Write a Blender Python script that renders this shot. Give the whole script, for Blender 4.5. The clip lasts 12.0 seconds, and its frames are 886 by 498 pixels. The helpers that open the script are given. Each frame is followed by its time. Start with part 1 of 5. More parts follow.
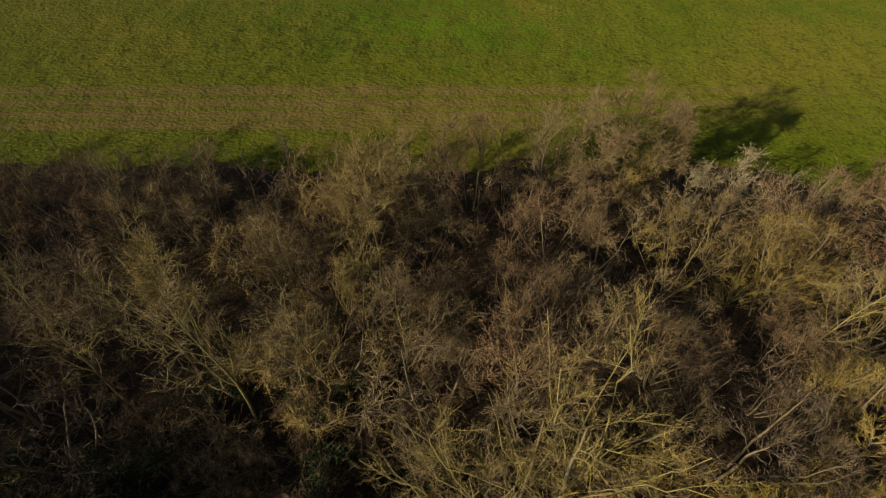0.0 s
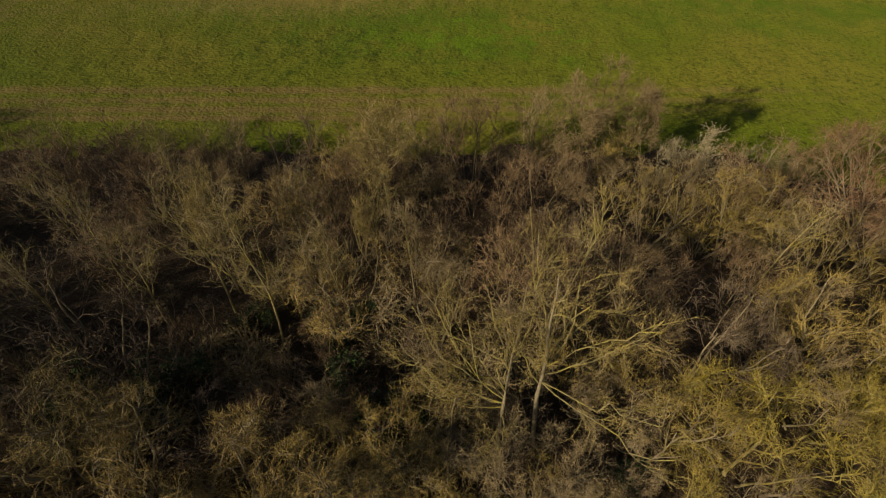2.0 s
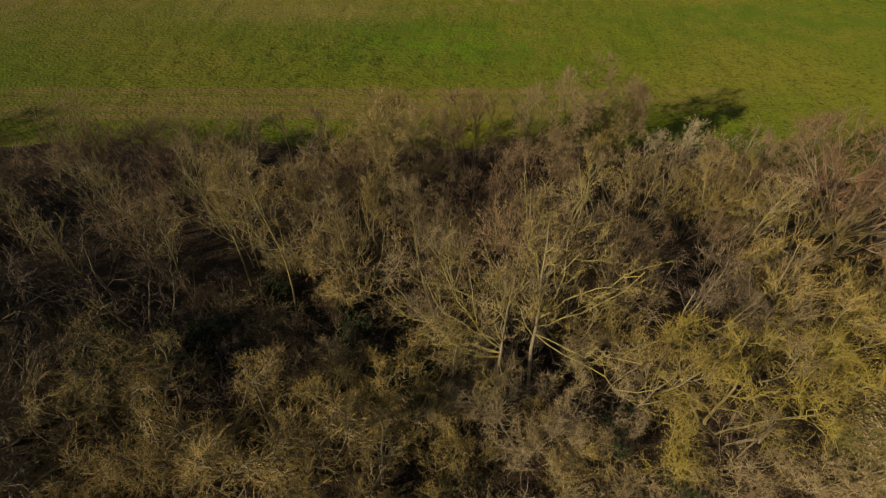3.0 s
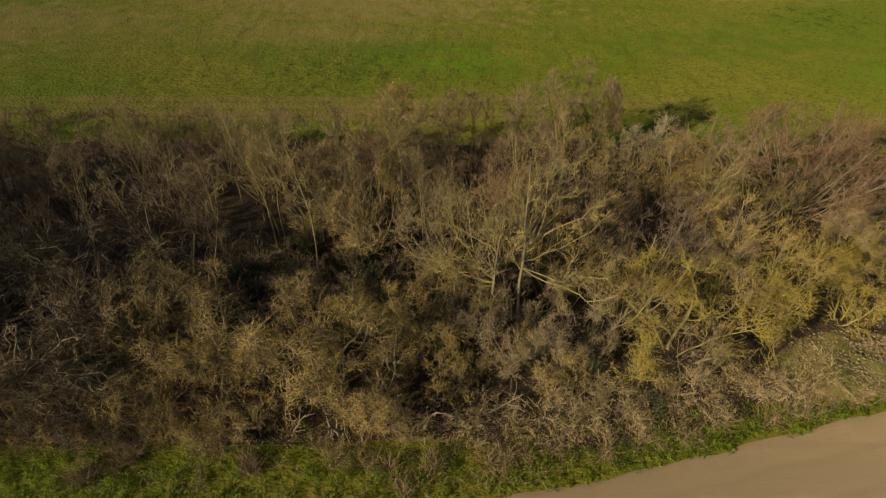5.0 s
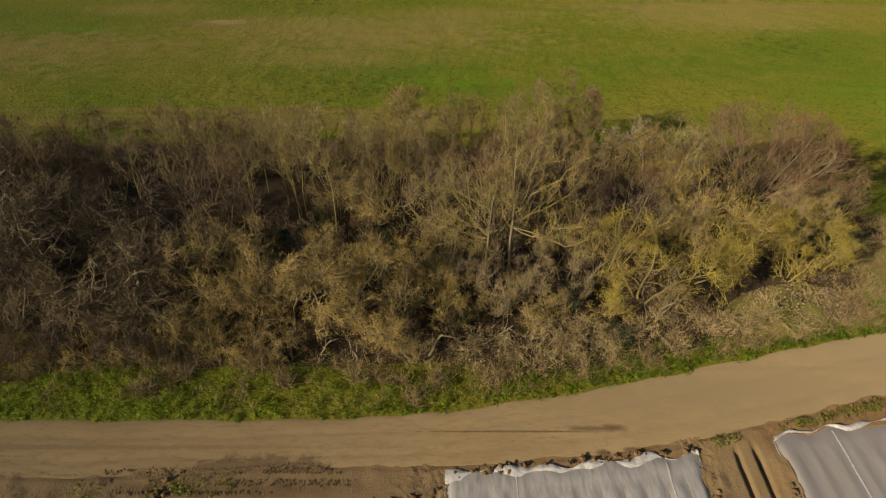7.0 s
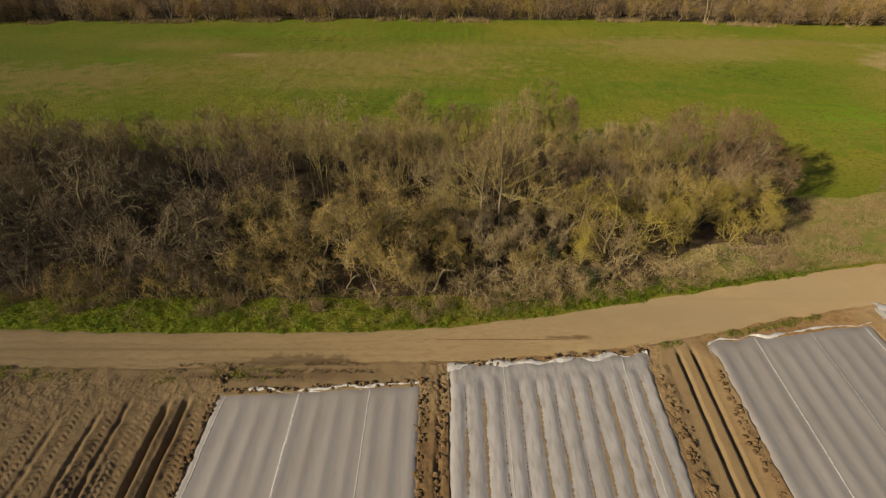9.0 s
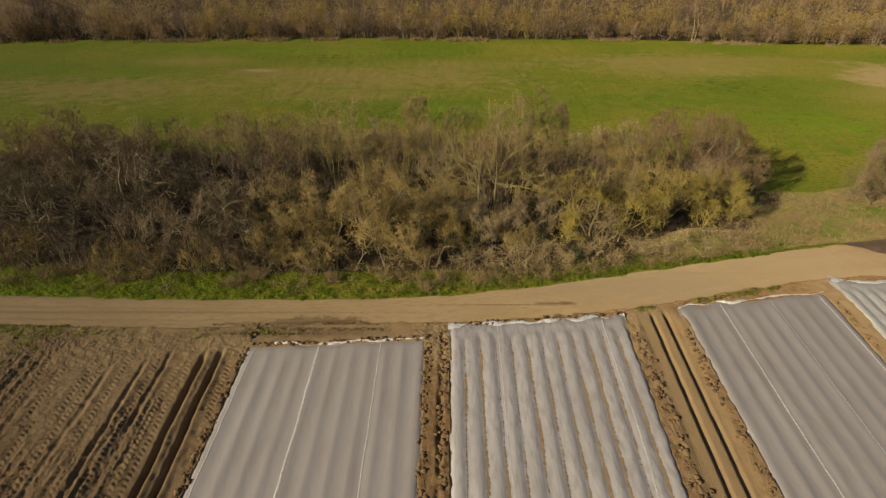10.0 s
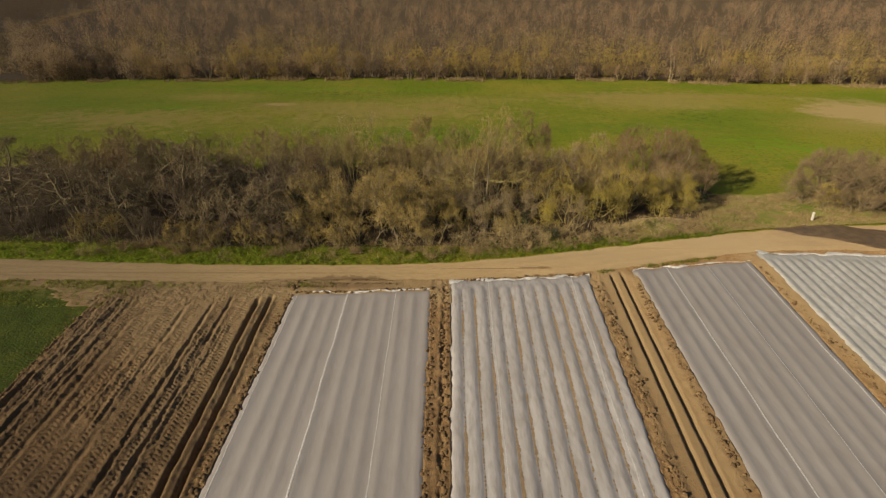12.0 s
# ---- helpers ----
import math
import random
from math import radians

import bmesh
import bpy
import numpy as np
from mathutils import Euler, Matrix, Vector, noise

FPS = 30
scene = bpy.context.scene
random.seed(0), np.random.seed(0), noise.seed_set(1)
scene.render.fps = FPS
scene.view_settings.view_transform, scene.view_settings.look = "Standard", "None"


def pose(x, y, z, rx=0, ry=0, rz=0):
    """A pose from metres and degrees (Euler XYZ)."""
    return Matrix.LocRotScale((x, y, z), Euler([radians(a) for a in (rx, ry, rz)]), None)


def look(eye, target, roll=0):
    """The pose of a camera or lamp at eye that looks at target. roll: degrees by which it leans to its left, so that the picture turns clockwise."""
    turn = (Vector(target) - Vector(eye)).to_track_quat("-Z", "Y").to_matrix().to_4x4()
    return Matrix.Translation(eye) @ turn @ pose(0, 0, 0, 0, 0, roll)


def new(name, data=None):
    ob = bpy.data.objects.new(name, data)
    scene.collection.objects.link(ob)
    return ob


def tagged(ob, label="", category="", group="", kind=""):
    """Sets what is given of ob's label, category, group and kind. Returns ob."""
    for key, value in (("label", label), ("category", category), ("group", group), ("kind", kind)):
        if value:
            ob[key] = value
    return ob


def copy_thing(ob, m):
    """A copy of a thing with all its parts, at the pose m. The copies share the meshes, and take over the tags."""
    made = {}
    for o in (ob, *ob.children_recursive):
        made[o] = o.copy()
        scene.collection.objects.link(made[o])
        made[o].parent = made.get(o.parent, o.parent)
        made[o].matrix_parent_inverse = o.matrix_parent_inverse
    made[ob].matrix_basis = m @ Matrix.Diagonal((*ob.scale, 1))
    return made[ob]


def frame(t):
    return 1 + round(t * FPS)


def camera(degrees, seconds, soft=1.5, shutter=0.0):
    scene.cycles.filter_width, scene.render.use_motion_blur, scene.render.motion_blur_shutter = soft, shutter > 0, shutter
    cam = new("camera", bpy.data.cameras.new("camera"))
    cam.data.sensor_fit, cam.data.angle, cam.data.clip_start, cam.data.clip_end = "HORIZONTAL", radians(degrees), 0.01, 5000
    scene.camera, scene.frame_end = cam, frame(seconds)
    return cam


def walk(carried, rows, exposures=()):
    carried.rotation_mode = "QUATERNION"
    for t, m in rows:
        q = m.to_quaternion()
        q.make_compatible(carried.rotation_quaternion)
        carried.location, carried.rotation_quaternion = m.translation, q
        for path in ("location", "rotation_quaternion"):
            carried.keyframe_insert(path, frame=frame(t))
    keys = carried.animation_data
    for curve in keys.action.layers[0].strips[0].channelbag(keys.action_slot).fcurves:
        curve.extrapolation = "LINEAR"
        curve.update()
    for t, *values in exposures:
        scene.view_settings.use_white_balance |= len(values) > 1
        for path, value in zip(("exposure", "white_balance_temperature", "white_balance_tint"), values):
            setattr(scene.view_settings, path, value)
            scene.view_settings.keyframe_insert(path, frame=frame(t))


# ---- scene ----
cam = camera(77.8, 12.0, soft=1.3)
METRES, EYE, TILT, LEAN, TURN = 60.0, 28.5, -53.5, 0.0, 0.0
ROWS = [
    (0.0, 0.0, 0.0, 0.0, -0.0, 0.0, 0.0),
    (0.5, -0.0007, -0.0189, -0.0243, -0.03, 1.18, 0.02),
    (1.0, -0.0016, -0.0382, -0.0489, -0.08, 2.26, 0.02),
    (1.5, -0.0021, -0.058, -0.0742, -0.06, 3.31, -0.01),
    (2.0, -0.0035, -0.0782, -0.1, -0.11, 4.38, -0.0),
    (2.5, -0.0052, -0.0982, -0.1261, -0.18, 5.43, -0.01),
    (3.0, -0.0062, -0.1184, -0.152, -0.18, 6.43, 0.01),
    (5.0, -0.0102, -0.2003, -0.2563, -0.31, 10.48, 0.01),
    (5.5, -0.0118, -0.2206, -0.283, -0.36, 11.51, 0.0),
    (6.0, -0.0127, -0.2408, -0.3104, -0.34, 12.57, 0.0),
    (6.5, -0.0132, -0.2623, -0.3387, -0.33, 13.57, -0.03),
    (7.0, -0.0141, -0.2851, -0.3684, -0.35, 14.54, -0.06),
    (9.0, -0.0184, -0.397, -0.524, -0.39, 19.06, 0.05),
    (9.5, -0.0196, -0.4299, -0.5687, -0.38, 20.14, 0.05),
    (10.0, -0.0208, -0.4637, -0.6146, -0.38, 21.26, 0.05),
    (10.5, -0.0219, -0.4973, -0.6607, -0.38, 22.39, 0.04),
    (11.0, -0.0233, -0.5315, -0.7068, -0.4, 23.52, 0.04),
    (11.5, -0.0244, -0.5659, -0.7529, -0.4, 24.67, 0.03),
    (12.0, -0.0256, -0.6008, -0.7988, -0.41, 25.82, 0.01),
]
EXPOSURES = [(0.0, -0.35), (3.0, -0.3), (6.0, -0.12), (9.0, -0.05), (12.0, 0.0)]
walk(cam, [(t, pose(0, 0, EYE, TILT, LEAN, TURN) @ pose(METRES * x, METRES * y, METRES * z, 90 + pitch, roll, yaw)) for t, x, y, z, yaw, pitch, roll in ROWS], EXPOSURES)

# ---- light: low winter sun from the left and behind, clear sky ----
SUN_ELEV, SUN_AZ = 25.0, 237.0      # azimuth clockwise from +y
world = bpy.data.worlds.new("world")
scene.world = world
world.use_nodes = True
wn = world.node_tree.nodes
sky = wn.new("ShaderNodeTexSky")
sky.sky_type, sky.sun_disc = "NISHITA", False
sky.sun_elevation, sky.sun_rotation = radians(SUN_ELEV), radians(SUN_AZ)
sky.air_density, sky.dust_density = 1.0, 2.0
wn["Background"].inputs["Strength"].default_value = 0.05
world.node_tree.links.new(sky.outputs["Color"], wn["Background"].inputs["Color"])
sun = new("sun", bpy.data.lights.new("sun", "SUN"))
sun.data.energy, sun.data.angle, sun.data.color = 5.0, radians(0.6), (1.0, 0.84, 0.60)
to_sun = Vector((math.sin(radians(SUN_AZ)) * math.cos(radians(SUN_ELEV)), math.cos(radians(SUN_AZ)) * math.cos(radians(SUN_ELEV)), math.sin(radians(SUN_ELEV))))
sun.matrix_world = look(to_sun * 200, (0, 0, 0))

# ---- materials ----
def material(name, cols, scale=1.0, fine=12.0, rough=0.9, bump=0.0, bump_scale=30.0, island=0.0, objvar=0.0, stretch=(1, 1, 1), spec=0.2, translucent=0.0, dist=0.05, matte=1.0, cut=(0.45, 0.7)):
    """Two scales of noise between three colours; relief; variation by piece or by object."""
    m = bpy.data.materials.new(name)
    m.use_nodes = True
    nt = m.node_tree
    n, l = nt.nodes, nt.links
    b = n["Principled BSDF"]
    b.inputs["Roughness"].default_value = rough
    b.inputs["Specular IOR Level"].default_value = spec
    b.inputs["Diffuse Roughness"].default_value = matte if rough > 0.8 else 0.0
    tc = n.new("ShaderNodeTexCoord")
    mp = n.new("ShaderNodeMapping")
    mp.inputs["Scale"].default_value = stretch
    l.new(tc.outputs["Object"], mp.inputs["Vector"])
    big = n.new("ShaderNodeTexNoise")
    big.inputs["Scale"].default_value, big.inputs["Detail"].default_value = scale, 4
    small = n.new("ShaderNodeTexNoise")
    small.inputs["Scale"].default_value, small.inputs["Detail"].default_value = fine, 5
    l.new(mp.outputs["Vector"], big.inputs["Vector"])
    l.new(mp.outputs["Vector"], small.inputs["Vector"])
    r1 = n.new("ShaderNodeValToRGB")
    r1.color_ramp.elements[0].position, r1.color_ramp.elements[1].position = 0.36, 0.64
    r1.color_ramp.elements[0].color, r1.color_ramp.elements[1].color = (*cols[0], 1), (*cols[1], 1)
    l.new(big.outputs["Fac"], r1.inputs["Fac"])
    r2 = n.new("ShaderNodeMapRange")
    r2.inputs["From Min"].default_value, r2.inputs["From Max"].default_value = cut
    l.new(small.outputs["Fac"], r2.inputs["Value"])
    mix = n.new("ShaderNodeMixRGB")
    mix.inputs["Color2"].default_value = (*cols[2], 1)
    l.new(r2.outputs["Result"], mix.inputs["Fac"])
    l.new(r1.outputs["Color"], mix.inputs["Color1"])
    out = mix.outputs["Color"]
    if island or objvar:
        hsv = n.new("ShaderNodeHueSaturation")
        l.new(out, hsv.inputs["Color"])
        src = n.new("ShaderNodeNewGeometry").outputs["Random Per Island"] if island else n.new("ShaderNodeObjectInfo").outputs["Random"]
        v = n.new("ShaderNodeMapRange")
        k = island or objvar
        v.inputs["To Min"].default_value, v.inputs["To Max"].default_value = 1 - k, 1 + k
        l.new(src, v.inputs["Value"])
        l.new(v.outputs["Result"], hsv.inputs["Value"])
        out = hsv.outputs["Color"]
        if island and objvar:
            hs2 = n.new("ShaderNodeHueSaturation")
            v2 = n.new("ShaderNodeMapRange")
            v2.inputs["To Min"].default_value, v2.inputs["To Max"].default_value = 1 - objvar, 1 + objvar
            l.new(n.new("ShaderNodeObjectInfo").outputs["Random"], v2.inputs["Value"])
            l.new(v2.outputs["Result"], hs2.inputs["Value"])
            l.new(out, hs2.inputs["Color"])
            out = hs2.outputs["Color"]
    l.new(out, b.inputs["Base Color"])
    if bump:
        bt = n.new("ShaderNodeTexNoise")
        bt.inputs["Scale"].default_value, bt.inputs["Detail"].default_value = bump_scale, 6
        l.new(mp.outputs["Vector"], bt.inputs["Vector"])
        bp = n.new("ShaderNodeBump")
        bp.inputs["Strength"].default_value, bp.inputs["Distance"].default_value = bump, dist
        l.new(bt.outputs["Fac"], bp.inputs["Height"])
        l.new(bp.outputs["Normal"], b.inputs["Normal"])
    if translucent:
        tr = n.new("ShaderNodeBsdfTranslucent")
        l.new(out, tr.inputs["Color"])
        ms = n.new("ShaderNodeMixShader")
        ms.inputs["Fac"].default_value = translucent
        l.new(b.outputs["BSDF"], ms.inputs[1])
        l.new(tr.outputs["BSDF"], ms.inputs[2])
        l.new(ms.outputs["Shader"], n["Material Output"].inputs["Surface"])
    return m


def layer_patch(m, col, spots, soft=0.35, wob=0.25, thr=2.3):
    """Adds stains of one colour with ragged outlines: spots of (x, y, half width, half depth) on the ground plan."""
    nt = m.node_tree
    n, l = nt.nodes, nt.links
    tc = n.new("ShaderNodeTexCoord")
    nz = n.new("ShaderNodeTexNoise")
    nz.inputs["Scale"].default_value, nz.inputs["Detail"].default_value = wob, 8
    nz.inputs["Roughness"].default_value = 0.7
    l.new(tc.outputs["Object"], nz.inputs["Vector"])
    link = n["Principled BSDF"].inputs["Base Color"].links[0]
    src = link.from_socket
    total = None
    for x, y, hx, hy in spots:
        mp = n.new("ShaderNodeMapping")
        mp.vector_type = "TEXTURE"
        mp.inputs["Location"].default_value = (x, y, 0)
        mp.inputs["Scale"].default_value = (hx, hy, 1000)
        l.new(tc.outputs["Object"], mp.inputs["Vector"])
        ln = n.new("ShaderNodeVectorMath")
        ln.operation = "LENGTH"
        l.new(mp.outputs["Vector"], ln.inputs[0])
        ad = n.new("ShaderNodeMath")
        ad.operation = "MULTIPLY_ADD"
        l.new(nz.outputs["Fac"], ad.inputs[0])
        ad.inputs[1].default_value = 2.6
        l.new(ln.outputs["Value"], ad.inputs[2])
        mr = n.new("ShaderNodeMapRange")
        mr.inputs["From Min"].default_value, mr.inputs["From Max"].default_value = thr - soft, thr + soft
        mr.inputs["To Min"].default_value, mr.inputs["To Max"].default_value = 1, 0
        l.new(ad.outputs["Value"], mr.inputs["Value"])
        if total is None:
            total = mr.outputs["Result"]
        else:
            mx = n.new("ShaderNodeMath")
            mx.operation = "MAXIMUM"
            l.new(total, mx.inputs[0])
            l.new(mr.outputs["Result"], mx.inputs[1])
            total = mx.outputs["Value"]
    mixer = n.new("ShaderNodeMixRGB")
    mixer.inputs["Color2"].default_value = (*col, 1)
    l.new(total, mixer.inputs["Fac"])
    l.new(src, mixer.inputs["Color1"])
    for lk in list(src.links):
        if lk.to_node != mixer:
            to = lk.to_socket
            l.remove(lk)
            l.new(mixer.outputs["Color"], to)
    return m


M_MEADOW = material("meadow_grass", [(0.120, 0.156, 0.007), (0.188, 0.176, 0.020), (0.060, 0.081, 0.006)], 0.05, 2.6, 0.95, 1.0, 3.6, dist=0.2, matte=0.5, cut=(0.5, 0.72), stretch=(0.75, 1, 1))
M_FIELD = material("young_crop_grass", [(0.058, 0.086, 0.008), (0.09, 0.112, 0.012), (0.05, 0.06, 0.01)], 0.3, 3.0, 0.95, 0.8, 5, dist=0.12)
M_ROUGH = material("rough_dry_grass", [(0.205, 0.16, 0.058), (0.13, 0.142, 0.028), (0.255, 0.195, 0.08)], 0.35, 3.0, 0.95, 0.9, 5, dist=0.2)
M_SOIL = material("field_soil", [(0.25, 0.157, 0.073), (0.295, 0.19, 0.091), (0.16, 0.097, 0.048)], 0.4, 3.0, 0.95, 1.0, 15, dist=0.06)
M_TRACK = material("dry_earth_track", [(0.338, 0.248, 0.134), (0.378, 0.281, 0.153), (0.305, 0.218, 0.114)], 0.5, 5.0, 0.92, 0.5, 14, dist=0.035, stretch=(0.3, 1, 1))
# litter colour is darkened to deepen the shade below the bushes
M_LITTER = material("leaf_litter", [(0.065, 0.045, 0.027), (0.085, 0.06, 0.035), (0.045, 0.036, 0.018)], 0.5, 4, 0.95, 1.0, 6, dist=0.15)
M_MUD = material("wet_mud", [(0.15, 0.10, 0.058), (0.21, 0.145, 0.082), (0.115, 0.08, 0.046)], 0.5, 1.4, 0.42, 0.25, 3, spec=0.45, dist=0.03)
M_CLOD = material("soil_clods", [(0.17, 0.11, 0.054), (0.22, 0.145, 0.072), (0.12, 0.077, 0.04)], 1.0, 6, 0.95, 0.6, 18, island=0.35)
M_CRUMB = material("dark_soil_crumbs", [(0.195, 0.124, 0.06), (0.24, 0.156, 0.078), (0.14, 0.088, 0.045)], 1.0, 6, 0.95, 0.6, 18, island=0.3)
M_STRIP = material("soil_on_film", [(0.285, 0.208, 0.130), (0.33, 0.25, 0.165), (0.21, 0.15, 0.09)], 1.5, 8, 0.95, 0.6, 20)
M_FLEECE = material("crop_fleece", [(0.355, 0.327, 0.31), (0.38, 0.352, 0.334), (0.337, 0.306, 0.286)], 0.25, 1.6, 0.55, 0.25, 4, spec=0.35, stretch=(1, 0.25, 1), dist=0.06)
M_FILM = material("crop_film", [(0.405, 0.385, 0.375), (0.485, 0.462, 0.45), (0.345, 0.318, 0.298)], 0.5, 3.5, 0.45, 0.45, 5.0, spec=0.45, stretch=(1, 0.25, 1), dist=0.05)
M_BRIGHT = material("bright_crop_film", [(0.47, 0.46, 0.43), (0.56, 0.55, 0.52), (0.40, 0.39, 0.35)], 0.6, 3.0, 0.4, 0.6, 4, spec=0.5, stretch=(1, 0.4, 1), dist=0.07)
M_HEM = material("white_hem", [(0.68, 0.67, 0.65), (0.60, 0.59, 0.57), (0.48, 0.45, 0.41)], 1.5, 6, 0.45, 0.6, 8, spec=0.4, dist=0.05)
M_VERGE = material("verge_leaves", [(0.13, 0.21, 0.012), (0.24, 0.33, 0.022), (0.19, 0.20, 0.035)], 0.45, 3, 0.7, island=0.45, translucent=0.42)
M_WEED = material("dusty_weeds", [(0.18, 0.225, 0.024), (0.24, 0.26, 0.036), (0.24, 0.20, 0.08)], 0.6, 4, 0.8, island=0.4, translucent=0.3)
M_STRAW = material("straw", [(0.34, 0.25, 0.12), (0.26, 0.19, 0.09), (0.40, 0.31, 0.16)], 0.6, 5, 0.85, island=0.35)
M_IVY = material("ivy_leaves", [(0.025, 0.055, 0.015), (0.04, 0.08, 0.02), (0.02, 0.035, 0.012)], 1.0, 6, 0.75, island=0.5, spec=0.15)
M_STONE = material("rubble_stone", [(0.29, 0.215, 0.125), (0.23, 0.17, 0.095), (0.37, 0.295, 0.19)], 1.2, 6, 0.9, 0.6, 14, island=0.4)
M_PAINT = material("white_post_paint", [(0.66, 0.65, 0.60), (0.60, 0.58, 0.52), (0.46, 0.42, 0.35)], 2, 9, 0.6)

BARK = {
    "grey": material("grey_bark", [(0.30, 0.25, 0.15), (0.245, 0.203, 0.12), (0.175, 0.142, 0.09)], 2, 12, 0.9, 0.6, 30),
    "pale": material("pale_lichen_bark", [(0.335, 0.285, 0.145), (0.36, 0.305, 0.055), (0.225, 0.185, 0.105)], 0.8, 6, 0.9, 0.5, 30),
    "yellow": material("yellow_lichen_bark", [(0.37, 0.305, 0.03), (0.30, 0.25, 0.11), (0.26, 0.21, 0.11)], 1.6, 8, 0.9, 0.5, 30),
    "birch": material("birch_bark", [(0.56, 0.48, 0.26), (0.45, 0.37, 0.18), (0.2, 0.16, 0.10)], 3, 10, 0.8, 0.4, 30),
    "oak": material("oak_bark", [(0.33, 0.275, 0.165), (0.29, 0.24, 0.125), (0.18, 0.145, 0.09)], 1.5, 10, 0.9, 0.5, 30),
    "brown": material("brown_bark", [(0.17, 0.125, 0.08), (0.13, 0.095, 0.06), (0.10, 0.075, 0.05)], 2, 12, 0.9, 0.5, 30),
    "dead": material("bleached_dead_wood", [(0.36, 0.30, 0.20), (0.30, 0.25, 0.17), (0.23, 0.18, 0.12)], 2, 10, 0.85, 0.4, 30),
}
def twig_mat(name, a, b, c):
    return material(name, [a, b, c], 0.4, 3.0, 0.85, island=0.4, objvar=0.16)
TWIG = {
    "brown": twig_mat("brown_twigs", (0.304, 0.226, 0.111), (0.248, 0.183, 0.093), (0.356, 0.270, 0.131)),
    "red": twig_mat("red_brown_twigs", (0.270, 0.183, 0.095), (0.221, 0.150, 0.081), (0.308, 0.213, 0.111)),
    "grey": twig_mat("grey_twigs", (0.308, 0.235, 0.127), (0.245, 0.188, 0.103), (0.374, 0.292, 0.155)),
    "dark": twig_mat("dark_twigs", (0.172, 0.130, 0.087), (0.138, 0.105, 0.070), (0.216, 0.165, 0.104)),
    "tan": twig_mat("tan_twigs", (0.409, 0.303, 0.101), (0.343, 0.253, 0.095), (0.475, 0.358, 0.112)),
    "olive": twig_mat("olive_twigs", (0.358, 0.270, 0.071), (0.311, 0.228, 0.076), (0.418, 0.320, 0.083)),
    "yellow": twig_mat("yellow_lichen_twigs", (0.299, 0.236, 0.068), (0.373, 0.299, 0.028), (0.280, 0.218, 0.083)),
    "oakbrown": twig_mat("oak_twigs", (0.227, 0.167, 0.092), (0.182, 0.132, 0.076), (0.277, 0.207, 0.113)),
    "maroon": twig_mat("dark_red_brown_twigs", (0.205, 0.122, 0.066), (0.165, 0.098, 0.055), (0.248, 0.153, 0.080)),
    "willow": twig_mat("yellow_willow_twigs", (0.286, 0.216, 0.052), (0.235, 0.178, 0.055), (0.335, 0.258, 0.056)),
    "gold": twig_mat("golden_twigs", (0.364, 0.285, 0.101), (0.305, 0.235, 0.090), (0.413, 0.325, 0.112)),
    "ashtwig": twig_mat("ash_twigs", (0.345, 0.268, 0.098), (0.285, 0.218, 0.085), (0.395, 0.310, 0.110)),
    "cream": twig_mat("cream_catkin_twigs", (0.339, 0.287, 0.166), (0.275, 0.230, 0.131), (0.403, 0.353, 0.218)),
    "pink": twig_mat("bramble_canes", (0.393, 0.302, 0.144), (0.329, 0.251, 0.126), (0.457, 0.362, 0.178)),
}

FAR = {"far_brown": ((0.442, 0.315, 0.180), (0.362, 0.252, 0.146), (0.495, 0.360, 0.202)), "far_red": ((0.495, 0.314, 0.176), (0.409, 0.260, 0.149), (0.551, 0.363, 0.197)), "far_grey": ((0.452, 0.341, 0.210), (0.367, 0.273, 0.169), (0.508, 0.390, 0.244)),
       "far_olive": ((0.486, 0.360, 0.110), (0.384, 0.287, 0.104), (0.540, 0.411, 0.114)), "far_dark": ((0.165, 0.117, 0.073), (0.123, 0.090, 0.058), (0.207, 0.146, 0.090))}
for key, (a, b, c) in FAR.items():
    TWIG[key] = material(key + "_twigs", [a, b, c], 0.08, 0.9, 0.9, island=0.05, translucent=0.4)

# ---- the lie of the land ----
def smooth(a, b, v):
    u = np.clip((np.asarray(v, float) - a) / (b - a), 0, 1)
    return u * u * (3 - 2 * u)


def land(x, y):
    """Height of the ground: a level terrace with the track, a bank under the thicket, a lower meadow beyond."""
    return -3.0 * smooth(2, 30, y) - 2.0 * smooth(35, 110, y)


def wood_edge(x):
    """Where the meadow ends at the far wood."""
    return np.maximum(122.5 - 9.0 * (np.asarray(x, float) / 132) ** 2, 108) + 2.5 * (vnoise(np.asarray(x, float) * 0.05, np.asarray(x, float) * 0) - 0.5)


UP_X, UP_Y = [-300, -60, -49, -37, -27, -18, -9, -0.6, 4.6, 9.5, 14.5, 19.8, 25.4, 31, 36, 45, 60, 300], [-3, -7.2, -7.3, -7.9, -8.5, -8.5, -8.5, -7.9, -7.1, -6.1, -5.0, -3.7, -2.4, -1.0, 0.1, 1.4, 2.6, 12]
LO_X, LO_Y = [-300, -60, -46, -34, -21, -15, -9, -1, 4, 8.6, 13.2, 20.6, 28.6, 34, 42, 60, 300], [-8, -11.8, -11.8, -12.0, -12.3, -12.0, -11.7, -11.6, -11.3, -10.8, -10.2, -8.5, -6.5, -5.4, -4.7, -5.5, -2]
def track_up(x):
    return np.interp(x, UP_X, UP_Y)
def track_lo(x):
    return np.interp(x, LO_X, LO_Y)


